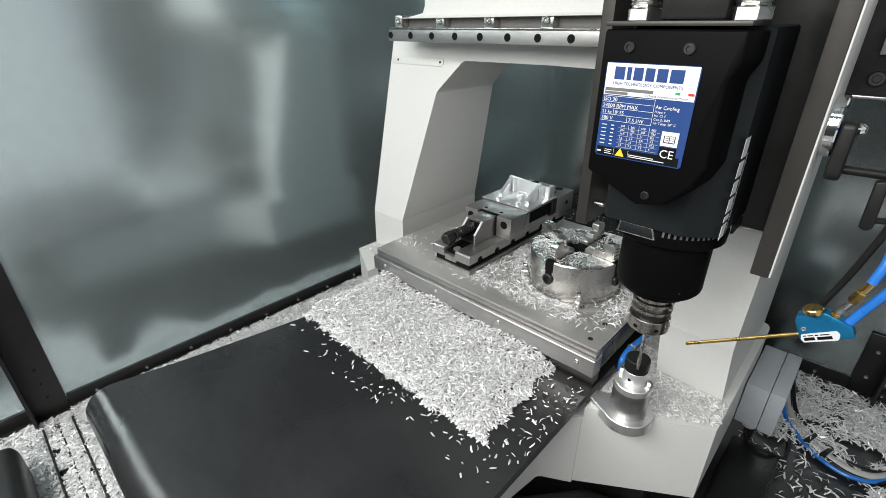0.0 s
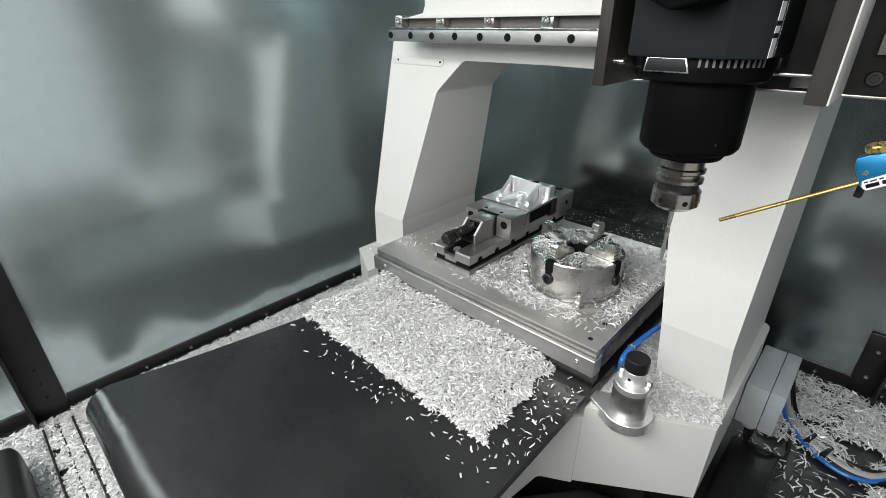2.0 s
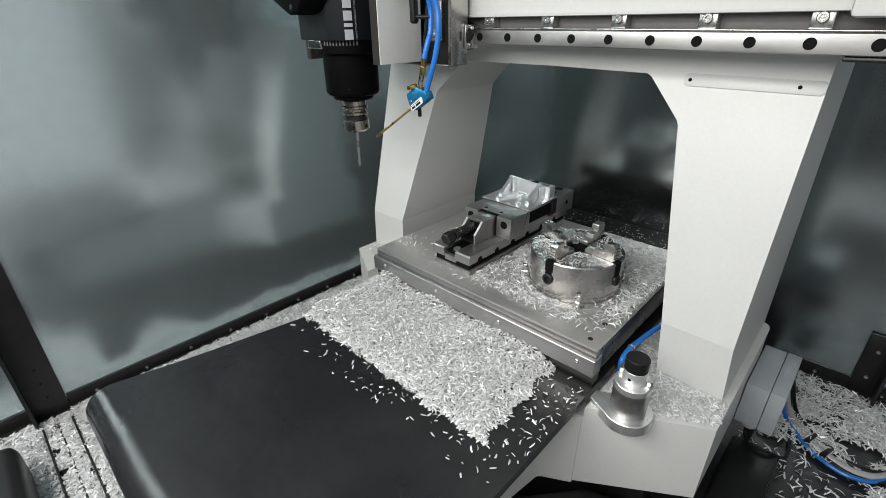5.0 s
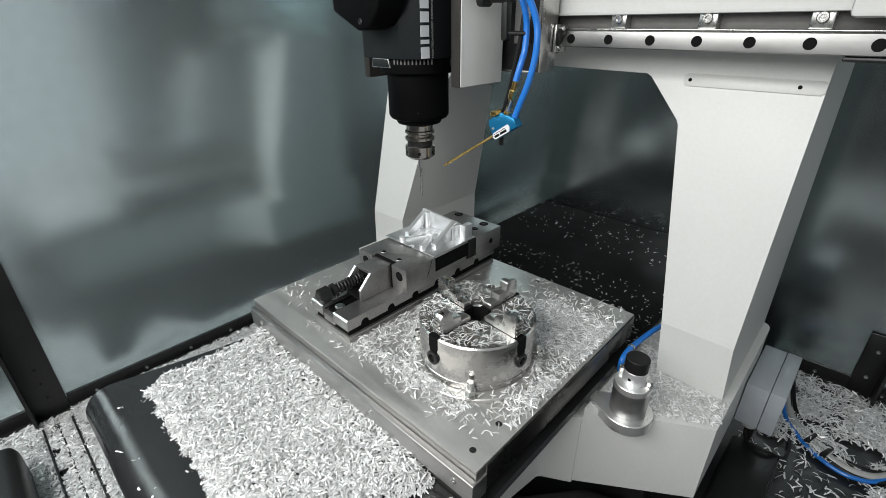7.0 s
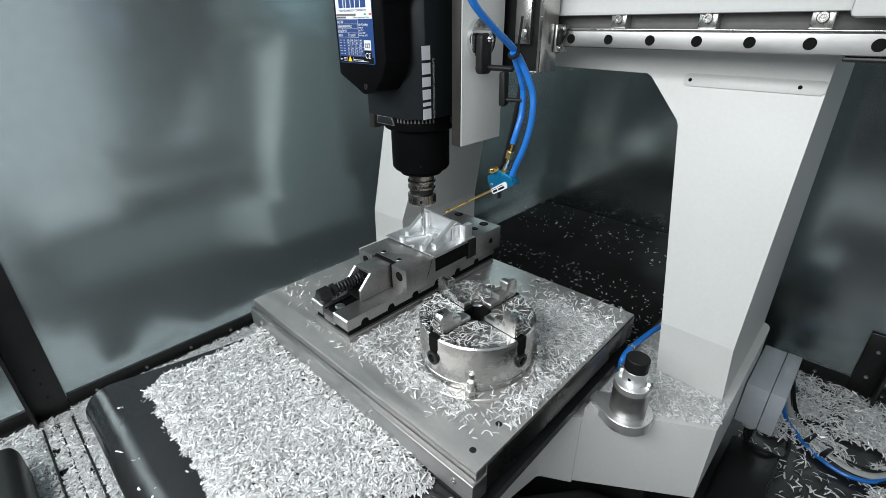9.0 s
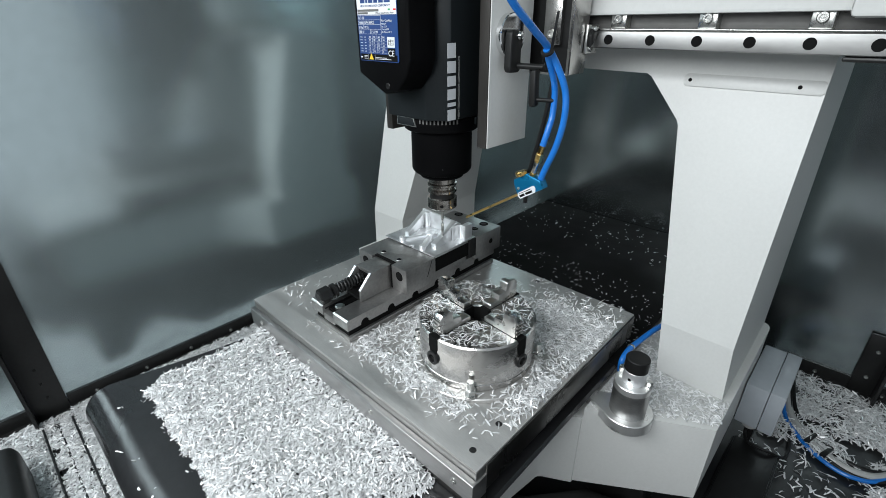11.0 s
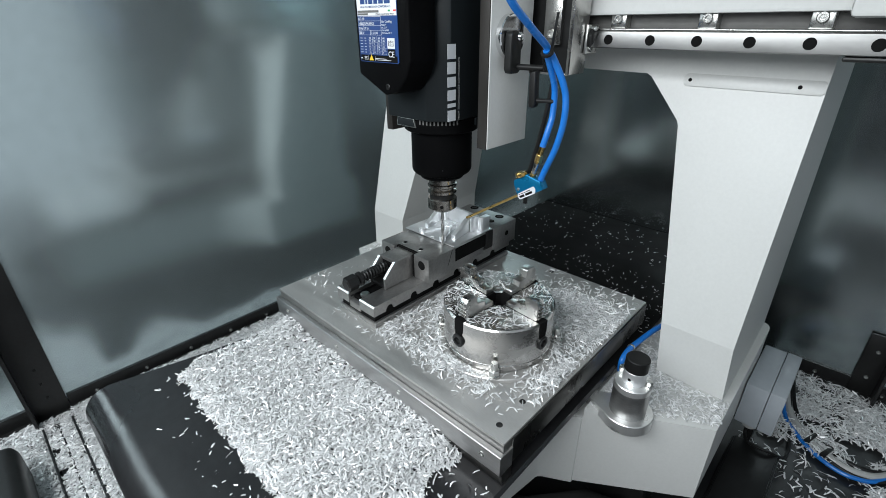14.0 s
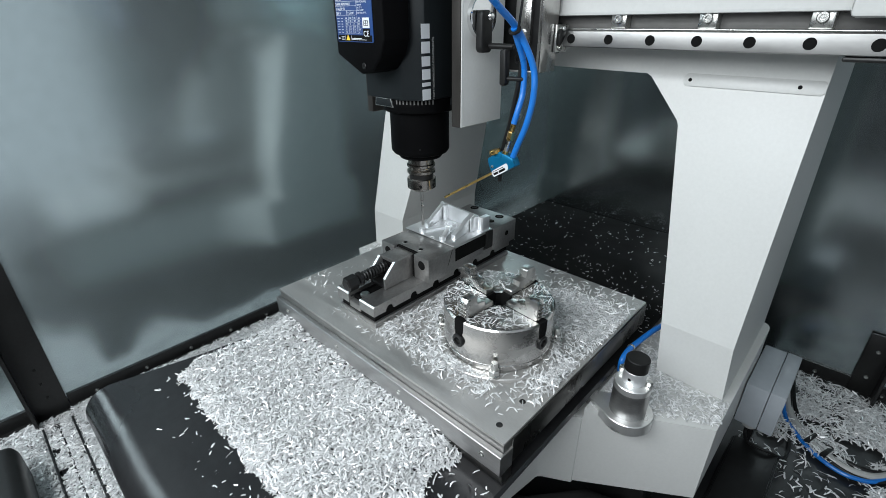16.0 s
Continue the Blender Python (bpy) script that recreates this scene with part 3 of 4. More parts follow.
def workpiece():
    ob = thing("workpiece", (0.242, -0.137, -0.346), "bright milled aluminium bracket with ribs clamped in the vise", "workpiece")
    z0, z1 = -0.3462, -0.3405
    part("base_plate", box(0.1775, 0.3070, -0.1935, -0.0805, z0 + 0.004, z1, 0.0006), ALU_BASE, ob)
    part("clamped_edge", box(0.1815, 0.3040, -0.1897, -0.0980, z0 - 0.002, z0 + 0.0038, 0.0005), ALU_BASE, ob)
    zb = z1 - 0.0003
    # upright wall at the back, its right end swept round into the corner block
    part("upright", prism([(0.188, zb), (0.292, zb), (0.292, -0.318), (0.284, -0.3135), (0.192, -0.3080), (0.188, -0.3085)], 1, -0.1040, -0.0985, 0.0006), ALU, ob)

    def rib(xf, xb, w, yf, zf):
        prof = [(0.0, zb), (0.0, zf), (0.05, zf + 0.001), (1.0, -0.3095), (1.0, zb)]
        a = [(xf + (xb - xf) * t, yf + (-0.1042 - yf) * t, z) for t, z in prof]
        part("rib", loft(a, [(x + w, y, z) for x, y, z in a], 0.0006), ALU, ob)
    rib(0.2060, 0.1905, 0.0095, -0.1680, -0.3310)
    rib(0.2800, 0.2700, 0.0105, -0.1715, -0.3310)
    part("corner_block", prism([(0.2840, -0.1042), (0.2840, -0.1225), (0.2868, -0.1240), (0.2890, -0.1215), (0.2895, -0.1120), (0.2925, -0.1078), (0.2975, -0.1072), (0.3005, -0.1090), (0.3035, -0.1065), (0.3035, -0.0860), (0.2930, -0.0860), (0.2930, -0.1042)], 2, zb, -0.3125, 0.0006), ALU, ob)
    part("column", lathe([(0.0052, 0), (0.0052, 0.0310), (0.0046, 0.0316), (0, 0.0316)], (0.2060, -0.1078, zb), 24), ALU, ob)
    part("boss", lathe([(0.0125, 0), (0.0125, 0.0075), (0.0119, 0.0081), (0.0078, 0.0081), (0.0074, 0.001), (0, 0.001)], (0.2430, -0.1330, zb), 32), ALU, ob)
    # two low arms run from the front pads to the boss
    for x, y in ((0.2190, -0.1862), (0.2722, -0.1862)):
        p = Vector((x, y, 0))
        d = (Vector((0.2430, -0.1330, 0)) - p).normalized()
        n = Vector((-d.y, d.x, 0)) * 0.0044
        q = [p - n, p + n, p + d * 0.049 + n * 1.3, p + d * 0.049 - n * 1.3]
        part("arm", loft([(v.x, v.y, zb) for v in q], [(v.x, v.y, zb + h) for v, h in zip(q, (0.0050, 0.0050, 0.0062, 0.0062))], 0.0006), ALU, ob)
        part("pad", lathe([(0.0064, 0), (0.0064, 0.0078), (0.0058, 0.0084), (0.0030, 0.0084), (0.0030, 0.002), (0, 0.002)], (x, y, zb), 22), ALU, ob)
    part("chip_curl", tube([(0.2470, -0.1955, z1 + 0.001), (0.2500, -0.1925, z1 + 0.0025), (0.2545, -0.1915, z1 + 0.0022), (0.2570, -0.1945, z1 + 0.001)], 0.0014, 6, 4), ALU, ob)
    CAR.append(ob)


workpiece()

CH = Vector((0.4594, -0.2588, -0.4250))


def chuck():
    ob = thing("lathe_chuck", CH, "turned steel four-jaw chuck standing on the table, littered with chips", "chuck")
    R, H = 0.0845, 0.0710
    part("mounting_flange", lathe([(0, TZ - CH.z + 0.0004), (0.1000, TZ - CH.z + 0.0004), (0.1000, -0.0020), (0.0985, -0.0006), (0, -0.0004)], CH, 72), PLATE, ob, "round ground steel flange under the chuck")
    part("body", lathe([(0, 0), (R - 0.001, 0), (R, 0.001), (R, 0.010), (R - 0.0006, 0.0105), (R - 0.0006, 0.0115), (R, 0.012), (R, H - 0.0025), (R - 0.0020, H), (0.021, H), (0.019, H - 0.002), (0.019, 0.02), (0, 0.02)], CH, 72), CHUCK, ob)
    part("bore", lathe([(0.0, 0.0301), (0.0185, 0.0301), (0.0185, H - 0.003)], CH, 32), HOLE, ob)
    for k in range(4):
        a = radians(-5 + 90 * k)
        d, s = Vector((math.cos(a), math.sin(a), 0)), Vector((-math.sin(a), math.cos(a), 0))

        def at(u, v, w):
            return CH + d * u + s * v + Vector((0, 0, w))

        def block(u0, u1, v, z0, z1, bevel=0.001, bm=None):
            q = [at(u0, -v, z0), at(u1, -v, z0), at(u1, v, z0), at(u0, v, z0)]
            return loft(q, [p + Vector((0, 0, z1 - z0)) for p in q], bevel, 2, bm)
        # slot and pocket are black blocks that paint the shade of a cut
        part("jaw_slot", block(0.015, R + 0.0006, 0.0080, H - 0.020, H + 0.0004, 0), HOLE, ob)
        # notch of the adjusting screw in the rim
        part("screw_pocket", block(R - 0.012, R + 0.0008, 0.0064, 0.036, H - 0.019, 0.0), HOLE, ob)
        part("adjusting_screw", lathe([(0, 0), (0.0105, 0), (0.0105, 0.0045), (0.009, 0.0055), (0.006, 0.0055), (0.0055, 0.002), (0, 0.002)], at(R - 0.002, 0, 0.036), 24, facing(d)), DARK, ob)
        step = [(0.019, H - 0.012), (0.020, H + 0.006), (0.022, H + 0.008), (0.038, H + 0.008), (0.039, H + 0.016), (0.054, H + 0.017), (0.055, H + 0.029), (0.057, H + 0.031), (0.073, H + 0.031), (0.0775, H + 0.025), (0.0775, H - 0.012)]
        q0 = [at(u, -0.0073, w) for u, w in step]
        q1 = [at(u, 0.0073, w) for u, w in step]
        j = part("jaw", loft(q0, q1, 0.0012), STEEL, ob)
        for i in range(6):
            part("thread_tooth", block(0.0777, 0.0797, 0.0062, H - 0.010 + i * 0.0062, H - 0.0065 + i * 0.0062, 0.0004), STEEL, j)
        part("jaw_guide", block(0.018, 0.080, 0.0084, H - 0.006, H - 0.002, 0.0005), DARK, j)
    CAR.append(ob)


chuck()


def clamp_stud(x, y, h=0.024):
    z = CH.z - 0.0004
    ob = thing("clamp_stud", (x, y, z), "zinc socket screw holding the chuck flange to the table", "screw", "screws round the chuck")
    part("washer", lathe([(0, 0), (0.0095, 0), (0.0095, 0.002), (0.006, 0.002)], (x, y, z + 0.0003), 20), ZINC, ob)
    part("nut", lathe([(0, 0.0022), (0.0078, 0.0022), (0.0082, 0.003), (0.0082, 0.010), (0.0070, 0.0115), (0, 0.0115)], (x, y, z), 6), ZINC, ob)
    part("head", lathe([(0, 0.0115), (0.0048, 0.0115), (0.0048, h - 0.001), (0.0042, h), (0, h)], (x, y, z), 16), ZINC, ob)
    CAR.append(ob)


for ang in (-55, 36, 125, 208):
    clamp_stud(CH.x + 0.0925 * math.cos(radians(ang)), CH.y + 0.0925 * math.sin(radians(ang)))


# ---- tool setter on the bed ----
def tool_setter():
    x, y, z = 0.652, -0.1265, -0.5085
    ob = thing("tool_setter", (x, y, z), "turned aluminium tool length setter with a black measuring cap", "tool setter")
    out = []
    for i in range(28):
        a = radians(-128 + 288 * i / 27)
        out.append((x + 0.0378 * math.cos(a), y + 0.0378 * math.sin(a)))
    out += [(x - 0.058, y + 0.004), (x - 0.064, y - 0.010)]
    part("base_flange", prism(out, 2, z - 0.018, z + 0.001, 0.0010, None, 1), SATIN, ob)
    part("body", lathe([(0, 0.001), (0.0262, 0.001), (0.0264, 0.003), (0.0262, 0.046)], (x, y, z), 48), STRIP, ob)
    part("collar", lathe([(0, 0.0462), (0.0262, 0.0455), (0.0268, 0.0463), (0.0268, 0.0555), (0.0258, 0.0568), (0.0166, 0.0580)], (x, y, z), 48), SATIN, ob)
    n = part("neck", lathe([(0.0165, 0.055), (0.0165, 0.079), (0.0155, 0.080), (0.012, 0.080)], (x, y, z), 36), ALU, ob)
    part("pin_hole", lathe([(0, 0.0004), (0.0022, 0.0004), (0.0026, 0)], (x + 0.0164 * math.sin(radians(-5)), y - 0.0164 * math.cos(radians(5)), z + 0.068), 12, facing((-0.08, -1, 0))), HOLE, n)
    part("cap", lathe([(0.0158, 0.0795), (0.0168, 0.080), (0.0168, 0.0985), (0.0158, 0.0995), (0, 0.0995)], (x, y, z), 36), BLACK_PLASTIC, ob, "black measuring cap")
    part("nut", lathe([(0, 0.058), (0.0048, 0.058), (0.0048, 0.0645), (0.0032, 0.0655), (0, 0.0655)], (x + 0.0215, y + 0.004, z), 6), ZINC, ob)
    part("nut", lathe([(0, 0.058), (0.0062, 0.058), (0.0062, 0.066), (0.004, 0.067), (0, 0.067)], (x - 0.0205, y + 0.009, z), 6), ZINC, ob)


tool_setter()


def setter_hose():
    ob = thing("air_hose", (0.64, -0.05, -0.50), "short blue air hose beside the tool setter", "hose")
    part("hose", tube([(0.6135, -0.060, -0.5145), (0.6135, -0.072, -0.492), (0.6135, -0.076, -0.471), (0.6135, -0.066, -0.462), (0.6135, -0.044, -0.4605), (0.618, 0.0, -0.461), (0.6235, 0.040, -0.462), (0.634, 0.12, -0.475)], 0.0046), BLUE_HOSE, ob)
    part("cable_tie", lathe([(0.0050, 0), (0.0064, 0.0005), (0.0064, 0.003), (0.0050, 0.0035)], (0.6135, -0.044, -0.4605), 14, facing((0.05, 1, -0.1))), ZINC, ob)


setter_hose()


# ---- service corner beside the bed ----
def service_corner():
    ob = thing("junction_box", (0.80, 0.23, -0.66), "grey plastic junction box fixed to the bed flank", "junction box")
    part("body", box(0.7655, 0.803, 0.158, 0.311, -0.668, -0.5765, 0.002), GREY_PVC, ob)
    part("lid", box(0.8036, 0.828, 0.1575, 0.3115, -0.6685, -0.576, 0.002), GREY_PVC, ob)
    part("gland", rod((0.79, 0.185, -0.688), (0.79, 0.185, -0.6685), 0.013, 18), GREY_CABLE, ob)
    part("bracket", box(0.79, 0.80, 0.20, 0.30, FZ, -0.6687, 0.002), DARK, ob)
    ob = thing("black_box", (0.81, 0.10, FZ), "black plastic box on the floor pan among chips", "box")
    part("case", box(0.772, 0.853, -0.02, 0.185, FZ, -0.725, 0.004), BLACK_PLASTIC, ob)
    part("rim", box(0.776, 0.849, -0.016, 0.181, -0.7249, -0.721, 0.0015), BLACK_PLASTIC, ob)
    ob = thing("black_tray", (0.64, -0.25, FZ), "black steel tray under the bed", "tray")
    part("pan", prism([(0.44, -0.40), (0.80, -0.33), (0.80, -0.085), (0.62, -0.15), (0.55, -0.235), (0.44, -0.27)], 2, FZ, FZ + 0.07, 0.012), BLACK_PLASTIC, ob)
    z = FZ + 0.008
    ob = thing("black_cable", (0.80, 0.2, FZ), "thin black cable coiled under the junction box", "cable")
    part("run", tube([(0.79, 0.20, -0.688), (0.788, 0.195, -0.715), (0.80, 0.175, -0.718), (0.835, 0.172, -0.716), (0.858, 0.20, -0.735), (0.862, 0.26, FZ + 0.008), (0.85, 0.33, FZ + 0.008)], 0.0032, 8), BLACK_PLASTIC, ob)
    for nm, mt, r, off, lab, cat in (("blue_hose", BLUE_HOSE, 0.0042, (0.0, 0.0), "blue air hose lying in a loop over chips", "hose"),
                                     ("grey_cable", GREY_CABLE, 0.0075, (0.006, 0.018), "grey cable in a loop tied to hoses", "cable"),
                                     ("black_cable", BLACK_PLASTIC, 0.0045, (0.013, 0.036), "black cable in a loop on the floor pan", "cable"),
                                     ("black_cable", BLACK_PLASTIC, 0.0035, (0.012, 0.008), "black cable in a loop on the floor pan", "cable")):
        ob = thing(nm, (0.9, 0.28, FZ), lab, cat)
        dx, dy = off
        pts = [(0.815, 0.42, z + 0.03), (0.838, 0.345, z + 0.005), (0.872, 0.300, z), (0.905, 0.270, z), (0.935, 0.256, z), (0.962, 0.253, z + 0.002), (0.995, 0.270, z + 0.004), (1.03, 0.33, z + 0.01), (1.06, 0.42, z + 0.05)]
        part("run", tube([(x + dx, y + dy, w) for x, y, w in pts], r, 10), mt, ob)
    for x, y in ((0.885, 0.296), (0.914, 0.277)):
        ob = thing("cable_tie", (x, y, z), "black cable tie round the hoses", "cable tie", "ties on the cable loop")
        part("band", prism([(x - 0.006, y - 0.006), (x + 0.004, y - 0.008), (x + 0.014, y + 0.026), (x + 0.008, y + 0.030)], 2, z - 0.006, z + 0.0095, 0.002), BLACK_PLASTIC, ob)
    ob = thing("roller_guard", (-0.02, -0.85, FZ), "dark brown rounded guard at the front of the enclosure", "guard")
    part("shell", box(-0.19, 0.25, -0.95, -0.806, FZ, -0.66, 0.022, 5), BLACK_STEEL, ob)


service_corner()
# ---- the cross slide on the rail; written for its place at the start ----
SLIDE = []


def cross_slide():
    ob = thing("cross_slide", (0.66, -0.04, 0.1), "dark steel cross slide riding on the gantry rail", "machine slide")
    part("back_plate", box(0.515, 0.822, -0.052, -0.030, -0.044, 0.36, 0.0015), DARK, ob)
    part("edge_strip", box(0.8225, 0.829, -0.056, -0.012, -0.046, 0.36, 0.0008), STEEL, ob, "bright steel edge strip")
    part("lower_edge", box(0.515, 0.822, -0.0535, -0.0295, -0.0475, -0.0445, 0.0004), STEEL, ob)
    for x in (0.55, 0.74):
        part("rail_block", box(x, x + 0.07, -0.0295, 0.0185, -0.020, 0.021, 0.0015), STEEL, ob)
    part("end_wiper", box(0.8105, 0.818, -0.0295, 0.018, -0.022, 0.022, 0.001), DARK, ob)
    for x in (0.600, 0.735):
        part("slide_rail", box(x - 0.0115, x + 0.0115, -0.0665, -0.0525, -0.04, 0.36, 0.001), RAIL, ob)
    p = part("side_bracket", box(0.785, 0.812, -0.062, -0.0525, -0.006, 0.075, 0.001), STEEL, ob)
    for z in (0.008, 0.062):
        part("screw", screw_head((0.799, -0.062, z), (0, -1, 0), 0.0062, 0.005), ZINC, p)
    w = part("rail_wiper", box(0.8293, 0.8335, -0.022, 0.012, -0.019, 0.020, 0.0015), ZINC, ob, "bright wiper plate at the rail carriage's end")
    part("wiper_lip", prism([(-0.022, 0.006), (-0.014, 0.016), (-0.004, 0.018), (-0.004, 0.008), (-0.012, -0.004), (-0.020, -0.010)], 0, 0.8337, 0.8400, 0.001), DARK, w)
    part("wiper_screw", screw_head((0.8337, -0.013, -0.012), (1, 0, 0), 0.0045, 0.004), ZINC, w)
    part("grease_nipple", lathe([(0, 0), (0.004, 0), (0.004, 0.004), (0.0025, 0.006), (0.003, 0.010), (0, 0.012)], (0.8337, -0.010, 0.013), 12, facing((1, -0.6, 0.2))), ZINC, w)
    part("screw", screw_head((0.790, -0.052, -0.028), (0, -1, 0), 0.0075, 0.005), DARK, ob)
    SLIDE.append(ob)


cross_slide()

AX, AY = 0.659, -0.146


def spindle_head():
    ob = thing("spindle_head", (AX, AY, -0.2), "black milling spindle motor between two steel side plates", "spindle")
    # side plates and the plate between them
    l = part("side_plate", box(0.548, 0.5625, -0.168, -0.069, -0.214, 0.42, 0.0012), CHEEK, ob)
    r = part("side_plate", box(0.752, 0.7685, -0.168, -0.069, -0.215, 0.42, 0.0012), CHEEK, ob)
    part("paint_skin", box(0.7687, 0.7705, -0.1665, -0.070, -0.2145, 0.42, 0.0006), WHITE, r, "white painted outer face")
    bp = part("mounting_plate", box(0.5627, 0.7518, -0.086, -0.0695, -0.196, 0.42, 0.0008), DARK, ob)
    part("plate_edge", box(0.5627, 0.7518, -0.0875, -0.0692, -0.1995, -0.1965, 0.0003), STEEL, bp)
    for z in (0.02, -0.035, 0.09):
        part("bolt_hole", lathe([(0, 0.0004), (0.007, 0.0004), (0.0078, 0.001), (0.0085, 0)], (0.7516, -0.125, z), 20, facing((-1, 0, 0))), HOLE, r)
    part("plate_screw", rod((0.5627, -0.150, -0.188), (0.576, -0.150, -0.188), 0.003), ZINC, l)
    # motor casting with chamfered front corners
    sec = [(0.598, -0.088), (0.598, -0.198), (0.606, -0.212), (0.690, -0.212), (0.7205, -0.190), (0.7205, -0.088)]
    body = part("motor_housing", prism(sec, 2, -0.178, 0.021, 0.003), SPINDLE2, ob, "charcoal cast motor housing")
    # front cover that ends in a blunt point
    cov = [(0.5965, 0.019), (0.714, 0.019), (0.714, -0.004), (0.7065, -0.020), (0.7065, -0.092), (0.698, -0.112), (0.680, -0.132), (0.652, -0.139), (0.5965, -0.113)]
    front = [(x, -0.2545, z) for x, z in cov]
    rear = [(0.598 + (x - 0.5955) * 1.03, -0.2105, z) for x, z in cov]
    cv = part("front_cover", loft(front, rear, 0.003, 3), SPINDLE, ob)
    for x in (0.622, 0.673):
        part("cover_screw", screw_head((x, -0.2545, 0.0045), (0, -1, 0), 0.0050, 0.002), DARK, cv)
    part("cover_screw", screw_head((0.660, -0.2545, -0.127), (0, -1, 0), 0.0042, 0.0015), DARK, cv)
    # top plate with cable glands
    tp = part("top_plate", box(0.5965, 0.7145, -0.2545, -0.195, 0.0215, 0.0255, 0.001), CHEEK, ob)
    for x in (0.617, 0.704):
        g = part("cable_gland", lathe([(0, 0), (0.0155, 0), (0.0155, 0.009), (0.0125, 0.0105), (0.0125, 0.013)], (x, -0.222, 0.026), 6), ZINC, ob, "nickel cable gland")
        pr = [(0.012, 0.012)]
        for k in range(5):
            pr += [(0.0132, 0.013 + k * 0.003), (0.0118, 0.0145 + k * 0.003)]
        part("gland_thread", lathe(pr + [(0.0, 0.03)], (x, -0.222, 0.026), 24), STEEL, g)
        part("cable", rod((x, -0.222, 0.05), (x, -0.222, 0.40), 0.009), BLACK_PLASTIC, g)
    part("terminal_block", box(0.636, 0.690, -0.235, -0.12, 0.026, 0.076, 0.003), BLACK_PLASTIC, ob)
    # ring with bright marks, nose and spindle end
    ring = part("index_ring", lathe([(0.045, 0.0), (0.0575, 0.0), (0.0600, 0.002), (0.0605, 0.012), (0.0605, 0.014), (0.0590, 0.0225), (0.05, 0.0225)], (AX, AY, -0.2005), 64), SPINDLE, ob)
    for k in range(11):
        a = radians(-79 + k * 5.6)
        d = Vector((math.cos(a), math.sin(a), 0))
        p = Vector((AX, AY, -0.1825)) + d * 0.0597
        s = Vector((-d.y, d.x, 0))
        q = [p - s * 0.0011 - Vector((0, 0, 0.003)), p + s * 0.0011 - Vector((0, 0, 0.003)), p + s * 0.0011 + Vector((0, 0, 0.004)), p - s * 0.0011 + Vector((0, 0, 0.004))]
        part("mark", loft(q, [v + d * 0.0012 for v in q]), CHANNEL, ring)
    part("vent_frame", prism([(0.6205, -0.1912), (0.6636, -0.1912), (0.6594, -0.1773), (0.6226, -0.1773)], 1, -0.2081, -0.2036, 0.0008), ZINC, ob, "bright rim of the vent window")
    part("vent_window", prism([(0.622, -0.190), (0.662, -0.190), (0.658, -0.1785), (0.624, -0.1785)], 1, -0.2087, -0.2035, 0.001), SPINDLE2, ob)
    part("vent_window", box(0.7190, 0.7217, -0.135, -0.10, -0.190, -0.179, 0.0004), SPINDLE2, ob)
    part("nose", lathe([(0.0, 0.073), (0.0497, 0.073), (0.0500, 0.0080), (0.0494, 0.005), (0.0465, 0.001), (0.0440, 0.0), (0.0, 0.0)], (AX, AY, -0.2725), 64), SPINDLE, ob)
    part("nose_ring", lathe([(0.0, 0.0085), (0.0380, 0.0085), (0.0380, 0.003), (0.0360, 0.0), (0.0, 0.0)], (AX, AY, -0.2805), 56), SPINDLE, ob)
    part("grease_screw", lathe([(0, 0.0), (0.0012, 0), (0.0012, 0.0005), (0, 0.0005)], (AX + 0.0358, AY - 0.0358, -0.258), 10, facing((1, -1, 0))), DARK, ob)

    # rating plate on the cover
    lab = part("rating_plate", prism([(0.6035, -0.0935), (0.6055, -0.0955), (0.6845, -0.0955), (0.6865, -0.0935), (0.6865, -0.0105), (0.6845, -0.0085), (0.6055, -0.0085), (0.6035, -0.0105)], 1, -0.2555, -0.2548), LAB_BLUE, ob, "blue and white rating plate")
    o, X, Z = Vector((0.6035, -0.2556, -0.0955)), (1, 0, 0), (0, 0, 1)

    def bars(rects, m, nm, parent=None):
        return part(nm, slab(o, X, Z, rects, 0.0003), m, parent or lab, smooth=False)
    head = bars([(0.0008, 0.0585, 0.0822, 0.0865)], LAB_WHITE, "white_panel")
    o = Vector((0.6035, -0.2560, -0.0955))
    # brand mark as plain blocks, tagline in letters
    u, rects = 0.009, []
    for w in (0.0095, 0.004, 0.0085, 0.008, 0.009, 0.0115):
        rects.append((u, 0.0725, u + w, 0.0835))
        u += w + 0.0022
    for q in rects:
        bars([q], LAB_BLUE, "brand_block", head)
    letters("tagline", "HIGH TECHNOLOGY COMPONENTS", 0.0038, o + Vector((0.0085, -0.0001, 0.0678)), X, Z, LAB_BLUE, head)
    bars([(0.002, 0.0622, 0.047, 0.0650), (0.002, 0.0592, 0.024, 0.0616)], CHANNEL, "type_bars", head)
    bars([(0.066, 0.0632, 0.070, 0.0652)], LAB_GREEN, "flag_green", head)
    bars([(0.0765, 0.0632, 0.0815, 0.0652)], LAB_RED, "flag_red", head)
    letters("phase_line", "3 Phases Asynchronous Motor", 0.0030, o + Vector((0.040, -0.0001, 0.0594)), X, Z, CHANNEL, head)
    for txt, sz, u, v in (("ISO 30", 0.0048, 0.0018, 0.0530), ("24000 RPM MAX", 0.0048, 0.0018, 0.0472), ("21 kg", 0.0044, 0.0018, 0.0415), ("IP 55", 0.0044, 0.0145, 0.0415),
                          ("380 V", 0.0048, 0.0018, 0.0356), ("7.5 kW", 0.0048, 0.0285, 0.0356), ("Air Cooling", 0.0044, 0.0515, 0.0500)):
        letters("rating_text", txt, sz, o + Vector((u, -0.0001, v)), X, Z, LAB_WHITE, lab)
